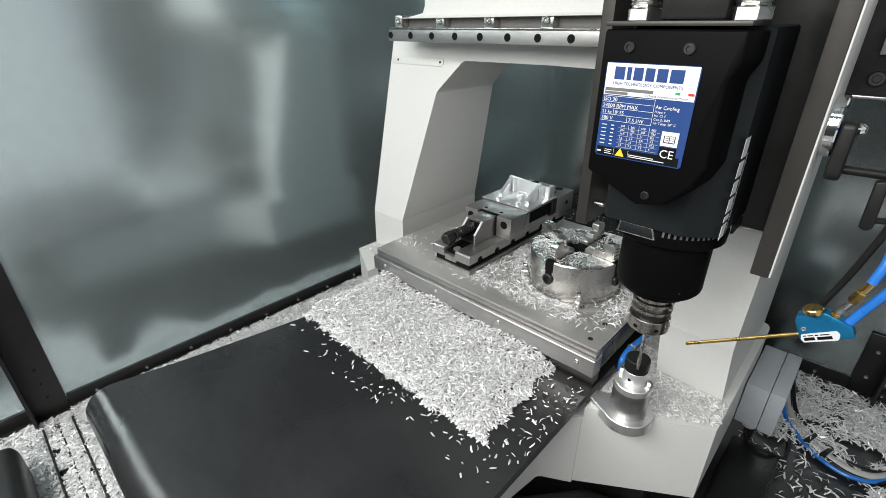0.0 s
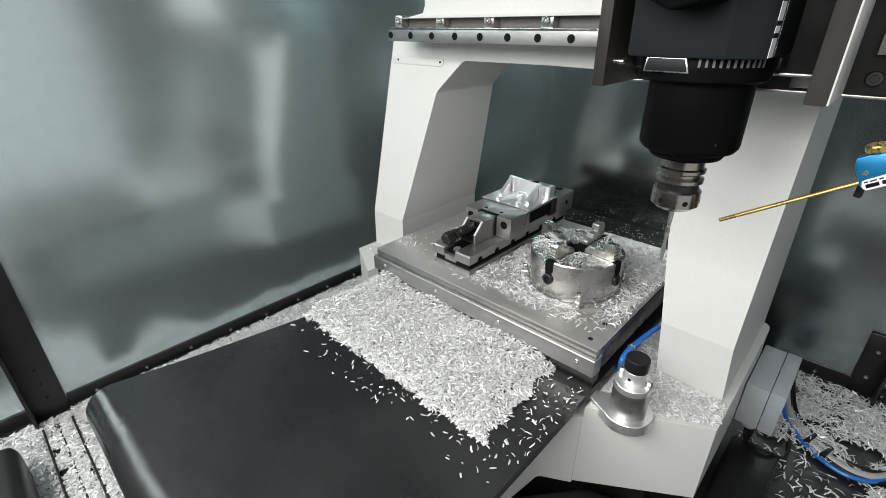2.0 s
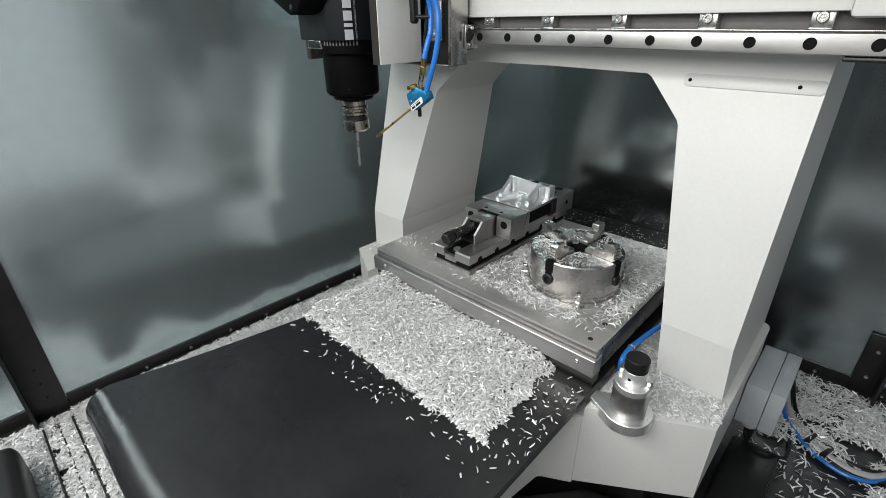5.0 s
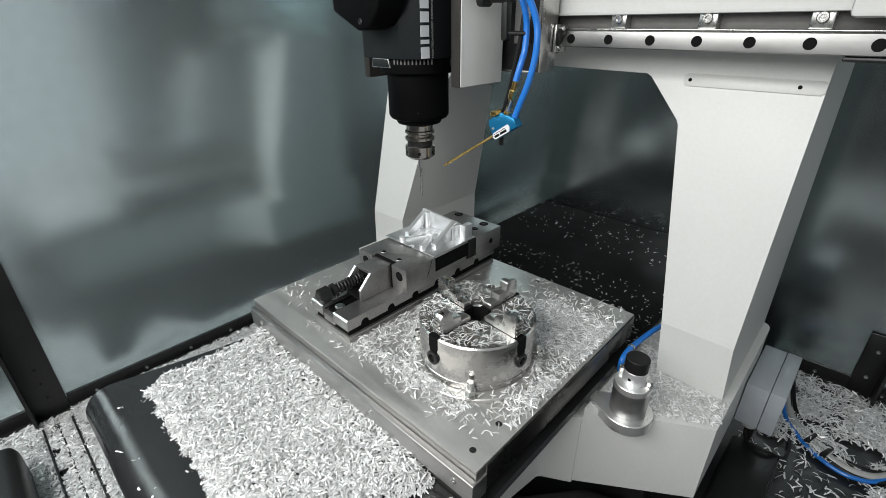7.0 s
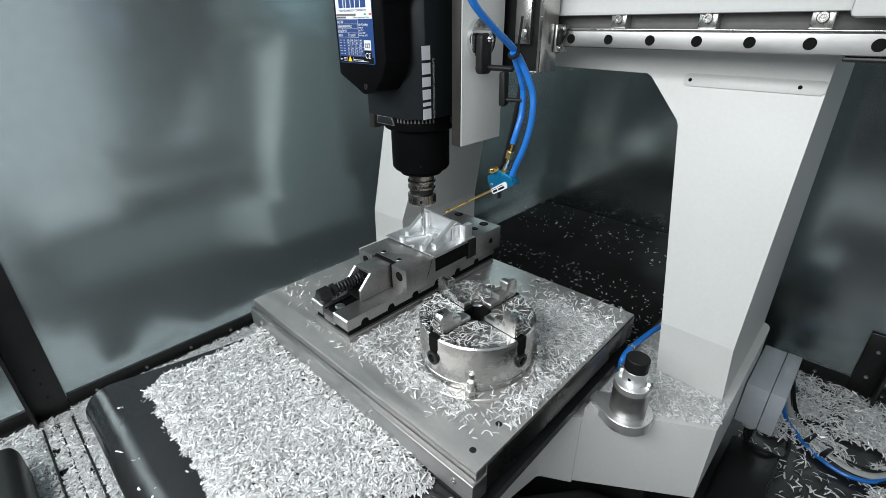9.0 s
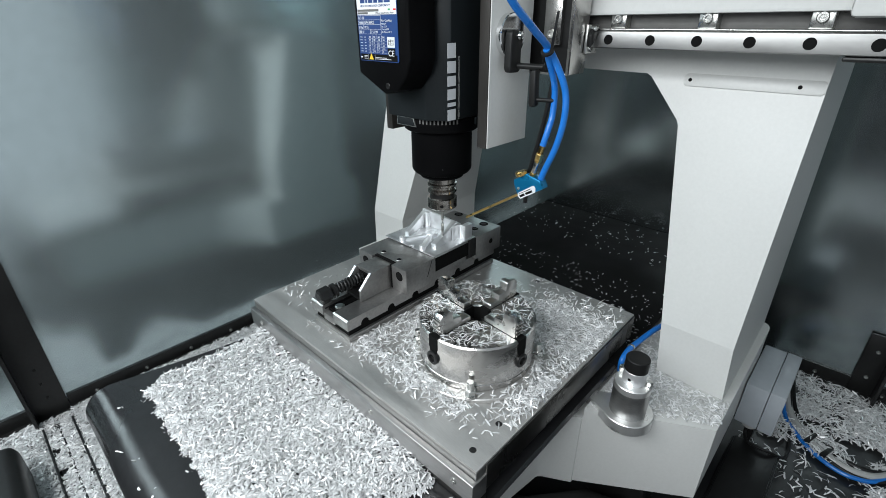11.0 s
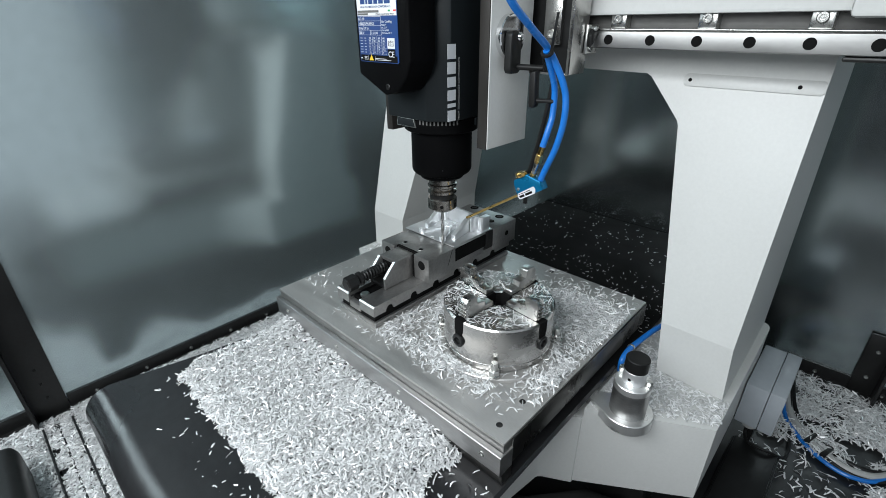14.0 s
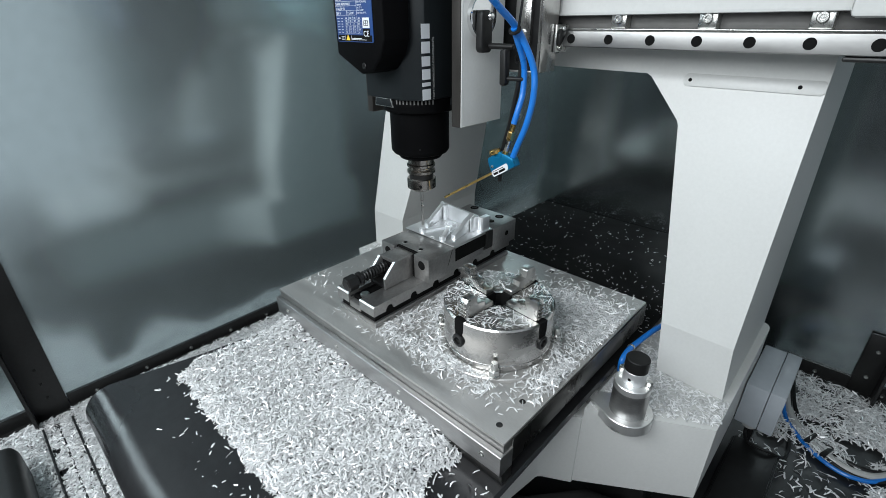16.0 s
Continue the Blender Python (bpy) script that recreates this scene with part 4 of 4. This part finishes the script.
    lines = [(0.0012, 0.0573, 0.050, 0.0576), (0.0012, 0.0520, 0.050, 0.0523), (0.0012, 0.0463, 0.050, 0.0466), (0.0012, 0.0405, 0.050, 0.0408), (0.0012, 0.0346, 0.050, 0.0349), (0.050, 0.0346, 0.0503, 0.0576),
             (0.013, 0.0408, 0.0133, 0.0463), (0.027, 0.0349, 0.0273, 0.0405)]
    for k, txt in enumerate(("Poles: 4", "Ins. Cl. F", "Cos \u03c6: 0.89", "Air Temp. 20\u00b0 C")):
        letters("rating_text", txt, 0.0030, o + Vector((0.0515, -0.0001, 0.0464 - k * 0.0033)), X, Z, LAB_WHITE, lab)
    rows = (("400", "500", "600", "800"), ("304", "380", "380", "380"), ("14.5", "12", "11", "8.5"), ("6.6", "6.6", "6.6", "5.3"), ("15", "15", "14", "12.5"), ("7.5", "7.5", "7.5", "6"))
    for rr, row in enumerate(rows):
        for k, txt in enumerate(row):
            letters("table_figure", txt, 0.0028, o + Vector((0.0225 + k * 0.0098, -0.0001, 0.0300 - rr * 0.0036)), X, Z, LAB_WHITE, lab)
        lines += [(0.0035, 0.0303 - rr * 0.0036, 0.0085, 0.0310 - rr * 0.0036), (0.0130, 0.0302 - rr * 0.0036, 0.0160, 0.0311 - rr * 0.0036)]
        lines += [(0.0205, 0.0290 - rr * 0.0036, 0.0595, 0.02915 - rr * 0.0036)]
    lines += [(u, 0.0105, u + 0.0002, 0.0330) for u in (0.0302, 0.0400, 0.0498)]
    lines += [(0.010, 0.0030, 0.017, 0.0036), (0.010, 0.0048, 0.016, 0.0054), (0.010, 0.0066, 0.017, 0.0072), (0.0345, 0.0030, 0.068, 0.0036), (0.0345, 0.0046, 0.058, 0.0053), (0.002, 0.004, 0.006, 0.0055)]
    lines += [(0.0335, 0.0020, 0.0337, 0.0085), (0.0190, 0.0020, 0.0192, 0.0085)]
    part("dark_footer", slab(Vector((0.6035, -0.2556, -0.0955)), X, Z, [(0.0018, 0.0010, 0.0800, 0.0092)], 0.0002), HOLE, lab, smooth=False)
    bars(lines, LAB_WHITE, "printed_table")
    man = bars([(0.0615, 0.0185, 0.0765, 0.0315)], LAB_WHITE, "manual_symbol")
    part("open_book", slab(o + Vector((0, -0.0004, 0)), X, Z, [(0.0640, 0.0215, 0.0686, 0.0222), (0.0694, 0.0215, 0.0740, 0.0222), (0.0640, 0.0215, 0.0646, 0.0280), (0.0734, 0.0215, 0.0740, 0.0280), (0.0687, 0.0215, 0.0693, 0.0285), (0.0652, 0.0240, 0.0681, 0.0244), (0.0699, 0.0240, 0.0728, 0.0244), (0.0652, 0.0258, 0.0681, 0.0262), (0.0699, 0.0258, 0.0728, 0.0262), (0.0652, 0.0276, 0.0681, 0.0280), (0.0699, 0.0276, 0.0728, 0.0280)], 0.0003), HOLE, man, smooth=False)
    bars([(0.0615, 0.0062, 0.0765, 0.0175)], HOLE, "mark_ground")
    letters("mark", "CE", 0.0105, o + Vector((0.0625, -0.0004, 0.0078)), X, Z, LAB_WHITE, lab)
    part("warning_sign", prism([(0.6245, -0.0933), (0.6335, -0.0933), (0.629, -0.0855)], 1, -0.2562, -0.2556), LAB_YELLOW, lab)
    # white brand blocks and a line of small letters up the flank
    o2 = Vector((0.7207, -0.1975, -0.176))
    u, rects = 0.0, []
    for w in (0.0155, 0.0055, 0.0145, 0.0135, 0.0155, 0.019):
        rects.append((0.0, u, 0.017, u + w))
        u += w + 0.0040
    # blocks stand one above the other along the flank
    for q in rects:
        part("flank_block", slab(o2, (0, 1, 0), (0, 0, 1), [q], 0.0004), LAB_WHITE, body, "white brand block", smooth=False)
    letters("flank_tagline", "HIGH TECHNOLOGY COMPONENTS", 0.0052, (0.7209, -0.1720, -0.176), (0, 0, 1), (0, -1, 0), GREY_CABLE, body)
    HEAD.append(ob)


spindle_head()


def tool_holder():
    ob = thing("tool_holder", (AX, AY, -0.30), "steel tool holder with collet nut and a slim cutter", "tool holder")
    part("flange", lathe([(0.0, 0.0), (0.0235, 0.0), (0.0250, 0.0015), (0.0250, 0.0055), (0.0210, 0.008), (0.0210, 0.0105), (0.0250, 0.013), (0.0250, 0.0165), (0.0225, 0.018), (0.0225, 0.026), (0.0, 0.026)], (AX, AY, -0.3105), 48), HOLDER, ob)
    part("neck", lathe([(0.0, 0), (0.0215, 0), (0.0215, 0.011)], (AX, AY, -0.3200), 40), DARK, ob)
    nut = part("collet_nut", lathe([(0.0, 0.0), (0.0195, 0.0), (0.0235, 0.0035), (0.0255, 0.005), (0.0255, 0.0215), (0.0245, 0.0225), (0.0, 0.0225)], (AX, AY, -0.3415), 48), HOLDER, ob)
    for k in range(6):
        a = radians(k * 60 + 12)
        d = Vector((math.cos(a), math.sin(a), 0))
        part("nut_slot", lathe([(0, 0.0003), (0.0026, 0.0003), (0.0031, 0)], Vector((AX, AY, -0.3300)) + d * 0.0254, 12, facing(d)), HOLE, nut)
    part("collet", lathe([(0.0, 0), (0.009, 0), (0.013, 0.0012), (0.013, 0.003)], (AX, AY, -0.3428), 32), DARK, ob)
    # slim twist cutter with two flutes
    bm = bmesh.new()
    rings, n = [], 14
    for i in range(46):
        z = -0.342 - 0.072 * i / 45
        flute = max(0.0, min(1.0, (i - 12) / 4))
        tw = 9.5 * (i - 12) / 45 if i > 12 else 0
        ring = []
        for k in range(n):
            a = 2 * math.pi * k / n
            r = 0.0027 * (1 - 0.38 * flute * (0.5 + 0.5 * math.cos(2 * (a - tw))))
            if i == 45:
                r *= 0.3
            ring.append(bm.verts.new((AX + r * math.cos(a), AY + r * math.sin(a), z)))
        rings.append(ring)
    for a, b in zip(rings, rings[1:]):
        for k in range(n):
            bm.faces.new((a[k], b[k], b[(k + 1) % n], a[(k + 1) % n]))
    bm.faces.new(rings[-1])
    part("cutter", bm, STEEL, ob)
    HEAD.append(ob)


tool_holder()


def mist_sprayer():
    ob = thing("mist_sprayer", (0.83, -0.14, -0.27), "blue anodised mist coolant sprayer with a brass nozzle on an arm", "coolant sprayer")
    y0, y1 = -0.139, -0.123
    out = [(0.8024, -0.268), (0.8015, -0.261), (0.8231, -0.2474), (0.8469, -0.2534), (0.8525, -0.2646), (0.815, -0.2879), (0.8114, -0.2859)]
    b = part("body", prism(out, 1, y0, y1, 0.0012), BLUE_ANOD, ob)
    lab = part("label", prism([(0.8125, -0.2852), (0.8150, -0.2872), (0.8165, -0.2875), (0.8405, -0.2725), (0.8413, -0.2705), (0.8409, -0.2660), (0.8390, -0.2635), (0.8367, -0.2625), (0.8128, -0.2785), (0.8113, -0.2802)], 1, y0 - 0.0008, y0 - 0.0001), LAB_WHITE, b, "white label with dark printed bars")
    d = Vector((0.0245, 0, 0.0155)).normalized()
    u = d.cross(Vector((0, 1, 0))) * -1
    o = Vector((0.8142, y0 - 0.0009, -0.2826))
    part("label_bars", slab(o, d, u, [(0.0, 0.0, 0.0095, 0.0036), (0.0115, 0.0, 0.0245, 0.0036), (0.0, -0.0026, 0.003, -0.0014), (0.0042, -0.0026, 0.009, -0.0014), (0.0105, -0.0026, 0.0135, -0.0014), (0.0150, -0.0026, 0.0230, -0.0014)], 0.0003), HOLE, lab, smooth=False)
    part("screw", screw_head((0.8112, y0, -0.2725), (0, -1, 0), 0.0024, 0.0012), ZINC, b)
    tip, root = Vector((0.707, -0.136, -0.349)), Vector((0.8145, -0.133, -0.280))
    part("nozzle", rod(root, tip, 0.0021, 12), BRASS, ob, "slim brass nozzle tube")
    k = Vector((0.8140, -0.136, -0.2520))
    part("needle_knob", lathe([(0, -0.010), (0.003, -0.010), (0.003, 0), (0.0085, 0), (0.0090, 0.0015), (0.0090, 0.005), (0.0080, 0.0065), (0, 0.0065)], k, 18, facing((-0.35, -0.1, 1))), BRASS, ob, "knurled brass needle knob")
    part("elbow", rod((0.829, -0.134, -0.256), (0.832, -0.1345, -0.245), 0.0045, 12), BRASS, ob)
    part("tube", rod((0.832, -0.1345, -0.245), (0.839, -0.136, -0.227), 0.0034, 12), ZINC, ob)
    fit = part("fitting", rod((0.8385, -0.136, -0.228), (0.8425, -0.137, -0.214), 0.0054, 6), BRASS, ob)
    part("barb", rod((0.8425, -0.137, -0.214), (0.8468, -0.138, -0.200), 0.0040, 12), BRASS, fit)
    part("mist_hose", tube([(0.8458, -0.138, -0.203), (0.8495, -0.134, -0.182), (0.850, -0.126, -0.160), (0.849, -0.126, -0.125), (0.8495, -0.146, -0.092), (0.8515, -0.158, -0.078)], 0.0043), BLUE_HOSE, ob, "blue plastic hose")
    part("air_hose", tube([(0.8425, -0.132, -0.256), (0.8495, -0.131, -0.236), (0.863, -0.130, -0.200), (0.870, -0.129, -0.160), (0.866, -0.130, -0.124), (0.852, -0.150, -0.080), (0.852, -0.195, -0.052), (0.850, -0.240, -0.020), (0.846, -0.270, 0.030), (0.842, -0.280, 0.10), (0.840, -0.26, 0.22)], 0.0045), BLUE_HOSE, ob, "blue plastic hose")
    part("cable_tie", lathe([(0.0050, 0), (0.0082, 0.0005), (0.0082, 0.0030), (0.0050, 0.0035)], (0.8525, -0.156, -0.0815), 16, facing((0.1, -0.6, 0.7))), BLACK_PLASTIC, ob)
    # magnetic base and jointed arm
    disc = part("magnet_base", lathe([(0, 0), (0.0268, 0), (0.0282, 0.0012), (0.0282, 0.0085), (0.0270, 0.0098), (0, 0.0098)], (0.7708, -0.1300, -0.0640), 56, facing((1, 0, 0))), CHROME, ob, "chromed round magnet base")
    part("clamp_lever", prism([(-0.150, -0.060), (-0.146, -0.056), (-0.133, -0.056), (-0.127, -0.062), (-0.126, -0.106), (-0.130, -0.1105), (-0.148, -0.1100), (-0.151, -0.104)], 0, 0.7810, 0.7935, 0.003, None, 3), BLACK_PLASTIC, disc, "black clamp lever")
    part("clamp_screw", lathe([(0, 0), (0.0056, 0), (0.0056, 0.003), (0.0035, 0.0055), (0, 0.006)], (0.7935, -0.1345, -0.0640), 16, facing((1, -0.2, 0))), CHROME, disc)
    part("arm", rod((0.790, -0.134, -0.1015), (0.832, -0.128, -0.1020), 0.0040, 14), BLACK_PLASTIC, ob)
    part("lower_lever", prism([(0.8185, -0.106), (0.8285, -0.104), (0.8300, -0.149), (0.8260, -0.153), (0.8195, -0.151)], 1, -0.1425, -0.1310, 0.0022, None, 3), BLACK_PLASTIC, ob)
    part("lower_arm", rod((0.826, -0.137, -0.1425), (0.850, -0.126, -0.1430), 0.0030, 14), BLACK_PLASTIC, ob)
    part("long_arm", tube([(0.8475, -0.126, -0.100), (0.8420, -0.1255, -0.145), (0.8290, -0.1235, -0.205), (0.8150, -0.1215, -0.258), (0.8120, -0.1190, -0.300)], 0.0034, 12), BLACK_PLASTIC, ob)
    part("tie_tail", loft([(0.8555, -0.1560, -0.084), (0.8590, -0.1560, -0.084), (0.8590, -0.1572, -0.084), (0.8555, -0.1572, -0.084)], [(0.8640, -0.1600, -0.036), (0.8668, -0.1600, -0.036), (0.8668, -0.1612, -0.036), (0.8640, -0.1612, -0.036)]), BLACK_PLASTIC, ob)
    HEAD.append(ob)


mist_sprayer()


# ---- chips ----
def on_table(rng):
    while True:
        x, y = rng.uniform(TX0 + 0.004, TX1 - 0.004), rng.uniform(TY0 + 0.022, TY1 - 0.004)
        r = math.hypot(x - CH.x, y - CH.y)
        if r < 0.088 or (0.188 < x < 0.300 and -0.380 < y < 0.0):
            continue
        # dense beside and behind the chuck, bare along the rear edge and beyond the vise
        dens = max(0.06, noise.noise(Vector((x * 13, y * 13, 3))) * 1.1 + 0.66)
        if x < 0.188:
            dens *= 0.018 + 0.02 * (y < -0.33)
        elif y < -0.30:
            dens *= min(1.0, 0.55 + (0.55 - x) * 2) * (0.6 if y < -0.375 else 1) * (0.35 if x > 0.52 else 1)
        elif x > 0.42 and y > -0.15:
            dens *= 1.1 if y < -0.02 and x > 0.45 else 0.35
        if x < 0.42 and y > -0.17:
            dens *= 0.25
        if y < TY0 + 0.048:
            dens *= (0.10 if x < 0.20 else 0.45) * (0.25 if y < TY0 + 0.034 else 1)
        if y > -0.05 - 0.25 * max(0.0, 0.50 - x):
            dens *= 0.16
        if rng.random() < dens:
            if r < 0.101:
                # the flange under the chuck is clear on the side of the table's free corner
                if x > CH.x + 0.02 and y < CH.y + 0.02 and rng.random() < 0.8:
                    continue
                return x, y, CH.z + 0.0001
            return x, y, TZ + 0.0005 + rng.uniform(0, 0.004) * dens


CAR.append(chips("table_chips", "scattered bright aluminium chips on the table plate", 7600, on_table, (0.007, 0.0140), 4, 0.42, 0.18, (0.0013, 0.0024)))


def on_chuck(rng):
    while True:
        r, a = 0.082 * math.sqrt(rng.random()), rng.uniform(0, 2 * math.pi)
        k = (math.degrees(a) + 7) % 90
        off = abs((k + 45) % 90 - 45)
        if r < 0.022 or r * math.sin(radians(off)) < 0.013:
            continue
        if rng.random() < 0.9:
            return CH.x + r * math.cos(a), CH.y + r * math.sin(a), CH.z + 0.0718


CAR.append(chips("chuck_chips", "bright aluminium chips lying on the chuck face", 520, on_chuck, (0.006, 0.014), 6, 0.3, 0.2, (0.0009, 0.0018)))

HEAP0, HEAP1 = -0.624, -0.420


def heap(rng):
    while True:
        x, y = rng.uniform(0.070, 0.566), rng.uniform(HEAP0 - 0.01, HEAP1)
        edge = HEAP0 + 0.012 * noise.noise(Vector((x * 22, 1, 0))) + 0.006 * noise.noise(Vector((x * 70, 4, 0)))
        right = 0.5316 + 0.03 * noise.noise(Vector((y * 18, 2, 0))) - 0.10 * max(0, (y + 0.479)) * 2
        left = 0.0740 + 0.010 * noise.noise(Vector((y * 30, 6, 0))) + 0.10 * max(0.0, y + 0.53)
        if y < edge or x > right or x < left:
            continue
        h = min(1.0, (y - edge) / 0.03, (right - x) / 0.03)
        return x, y, BELT_Z + 0.001 + (0.016 + 0.012 * max(0.0, min(1.0, (y + 0.47) / 0.04))) * h * rng.random() ** 0.7 * (0.8 + 0.4 * noise.noise(Vector((x * 20, y * 20, 7))))


CAR.append(chips("belt_chips", "dense heap of bright aluminium chips lying on the black belt", 25000, heap, (0.0060, 0.0115), 8, 0.40, 0.12, (0.0014, 0.0026)))


def strays(rng):
    while True:
        if rng.random() < 0.3:
            x, y = rng.uniform(0.058, 0.084), rng.uniform(-0.61, -0.425)
        elif rng.random() < 0.45:
            x, y = rng.uniform(0.515, 0.594), rng.uniform(-0.62, -0.425)
        else:
            x, y = rng.uniform(0.07, 0.585), HEAP0 - 0.060 * rng.random() ** 2.6
        return x, y, BELT_Z + 0.001


CAR.append(chips("stray_chips", "stray aluminium chips lying on the black belt", 340, strays, (0.0025, 0.0115), 9, 0.35, 0.2))


def rear_strays(rng):
    y = 0.016 + 0.22 * rng.random() ** 1.4
    return rng.uniform(0.06, 0.594), y, BELT_Z + 0.001


CAR.append(chips("rear_chips", "stray aluminium chips lying on the belt behind the table", 480, rear_strays, (0.0025, 0.008), 10, 0.3, 0.2, (0.0010, 0.0018)))


def back_strays(rng):
    return rng.uniform(0.06, 0.594), rng.uniform(0.34, 0.555), BELT_Z + 0.001


chips("back_chips", "stray aluminium chips lying on the rear belt", 150, back_strays, (0.003, 0.008), 17, 0.3)


def on_wing(rng):
    while True:
        x, y = rng.uniform(0.604, 0.762), rng.uniform(-0.155, 0.30)
        if y < -0.155 + (x - 0.601) * 0.546 + 0.004 or math.hypot(x - 0.652, y + 0.1265) < 0.039 or (x > 0.648 and y > -0.003):
            continue
        if rng.random() < (1.0 if y > -0.09 else 0.6):
            return x, y, -0.5145


chips("wing_chips", "aluminium chips lying on the white bed wing", 1900, on_wing, (0.006, 0.012), 11, 0.35)


def on_left_wing(rng):
    return rng.uniform(-0.10, 0.0), rng.uniform(-0.05, -0.003), -0.5145


chips("left_wing_chips", "aluminium chips lying on the white bed wing", 130, on_left_wing, (0.006, 0.014), 12, 0.35)


def floor_left(rng):
    while True:
        x, y = rng.uniform(WX + 0.024, 0.06), rng.uniform(-1.0, 0.35)
        if x > -0.04 and -0.70 < y < -0.60:
            continue
        reach = -0.265 + 0.03 * noise.noise(Vector((x * 9, y * 9, 5))) + 0.13 * max(0.0, 1 - abs(y + 0.47) / 0.09)
        if y > -0.62 and x > reach:
            continue
        rib = min(abs(y + 0.773), abs(y + 0.747) + 0.002, abs(y + 0.721)) < 0.0055
        if rib and rng.random() < (0.35 if abs(y + 0.747) < 0.01 else 0.55):
            continue
        inside = -0.773 < y < -0.721
        if inside and noise.noise(Vector((x * 30, y * 30, 2))) < -0.38:
            continue
        return x, y, FZ + 0.001 + (0.006 if inside or rib else 0.012) * rng.random()


chips("floor_chips", "carpet of bright aluminium chips on the floor pan", 36000, floor_left, (0.008, 0.0145), 13, 0.35)


def on_wall(rng):
    return WX + 0.0008, rng.uniform(-0.68, 0.3), rng.uniform(-0.65, 0.1)


chips("wall_specks", "tiny aluminium specks clinging to the sheet wall", 34, on_wall, (0.002, 0.006), 16, 0.3, 0.1, (0.0008, 0.0014))


def floor_front(rng):
    return rng.uniform(0.26, 1.2), rng.uniform(-1.40, -0.74), FZ + 0.001 + 0.008 * rng.random()


# added out of view so the side wall has a bright floor to reflect
chips("unseen_front_chips", "carpet of bright aluminium chips on the floor pan", 14000, floor_front, (0.012, 0.020), 15, 0.35, 0.12, (0.002, 0.004))


def floor_right(rng):
    while True:
        x, y = rng.uniform(0.775, 1.2), rng.uniform(0.0, 0.535)
        dense = (y > 0.27 or x > 0.99)
        gap = noise.noise(Vector((x * 16, y * 16, 9)))
        if rng.random() < ((0.55 + 1.7 * gap) if dense else 0.04):
            z = FZ + 0.001 + (0.010 * rng.random() if dense else 0)
            if 0.765 < x < 0.862 and y < 0.19:
                continue
            return x, y, z


chips("corner_chips", "curled aluminium chips strewn over the dark floor pan", 12000, floor_right, (0.010, 0.021), 14, 0.45, 0.26, (0.0017, 0.0034))

# cross slide: offset along the rail; head: along the rail and up
X_ROWS = [(0.0, 0.0, 0.0), (0.5, -0.0003, 0.0132), (1.0, -0.0006, 0.0683), (1.5, -0.0013, 0.1247), (1.9, -0.0017, 0.1690), (2.0, -0.0017, 0.1719), (2.1, -0.008, 0.1722), (2.5, -0.1076, 0.1726),
          (3.0, -0.2371, 0.1740), (3.5, -0.3680, 0.1745), (4.0, -0.4984, 0.1754), (4.2, -0.5502, 0.1755), (4.5, -0.6000, 0.1755), (4.8, -0.6070, 0.1752), (5.5, -0.6070, 0.1748),
          (5.8, -0.5850, 0.1745), (6.0, -0.5480, 0.1742), (6.3, -0.4819, 0.1740), (6.5, -0.4489, 0.1743), (7.0, -0.4272, 0.1534), (7.5, -0.4263, 0.1083), (8.0, -0.4263, 0.0764), (8.5, -0.4260, 0.0707),
          (9.0, -0.4259, 0.0670), (9.2, -0.4259, 0.0655), (9.7, -0.4259, 0.0618), (10.1, -0.4259, 0.0970), (10.5, -0.3760, 0.0970), (10.9, -0.3754, 0.0740), (11.3, -0.3753, 0.0701), (11.5, -0.3753, 0.0685),
          (12.0, -0.3749, 0.0647), (12.3, -0.3752, 0.0640), (12.5, -0.3756, 0.0743), (12.8, -0.3759, 0.0972), (13.0, -0.3760, 0.0977), (13.2, -0.3759, 0.0960), (13.5, -0.3756, 0.0735), (14.0, -0.3754, 0.0706), (14.5, -0.3752, 0.0666),
          (15.0, -0.3753, 0.0628), (15.25, -0.3755, 0.0850), (15.5, -0.3757, 0.0978), (16.0, -0.4262, 0.0955)]
Y_ROWS = [(0.0, 0.2923), (4.2, 0.2923), (5.35, 0.2923), (5.6, 0.265), (6.0, 0.172), (6.3, 0.0914), (6.5, 0.0373), (6.8, 0.003), (7.0, 0.0), (12.5, 0.0), (12.7, 0.003), (13.0, 0.0338), (13.3, 0.0505), (13.5, 0.0522), (16.0, 0.0522)]


def motions():
    for ob in SLIDE:
        b = ob.matrix_world.translation.copy()
        walk(ob, [(t, Matrix.Translation(b + Vector((x, 0, 0)))) for t, x, z in X_ROWS])
    for ob in HEAD:
        b = ob.matrix_world.translation.copy()
        walk(ob, [(t, Matrix.Translation(b + Vector((x, 0, z)))) for t, x, z in X_ROWS])
    for ob in CAR:
        b = ob.matrix_world.translation.copy()
        walk(ob, [(t, Matrix.Translation(b + Vector((0, y, 0)))) for t, y in Y_ROWS])


motions()
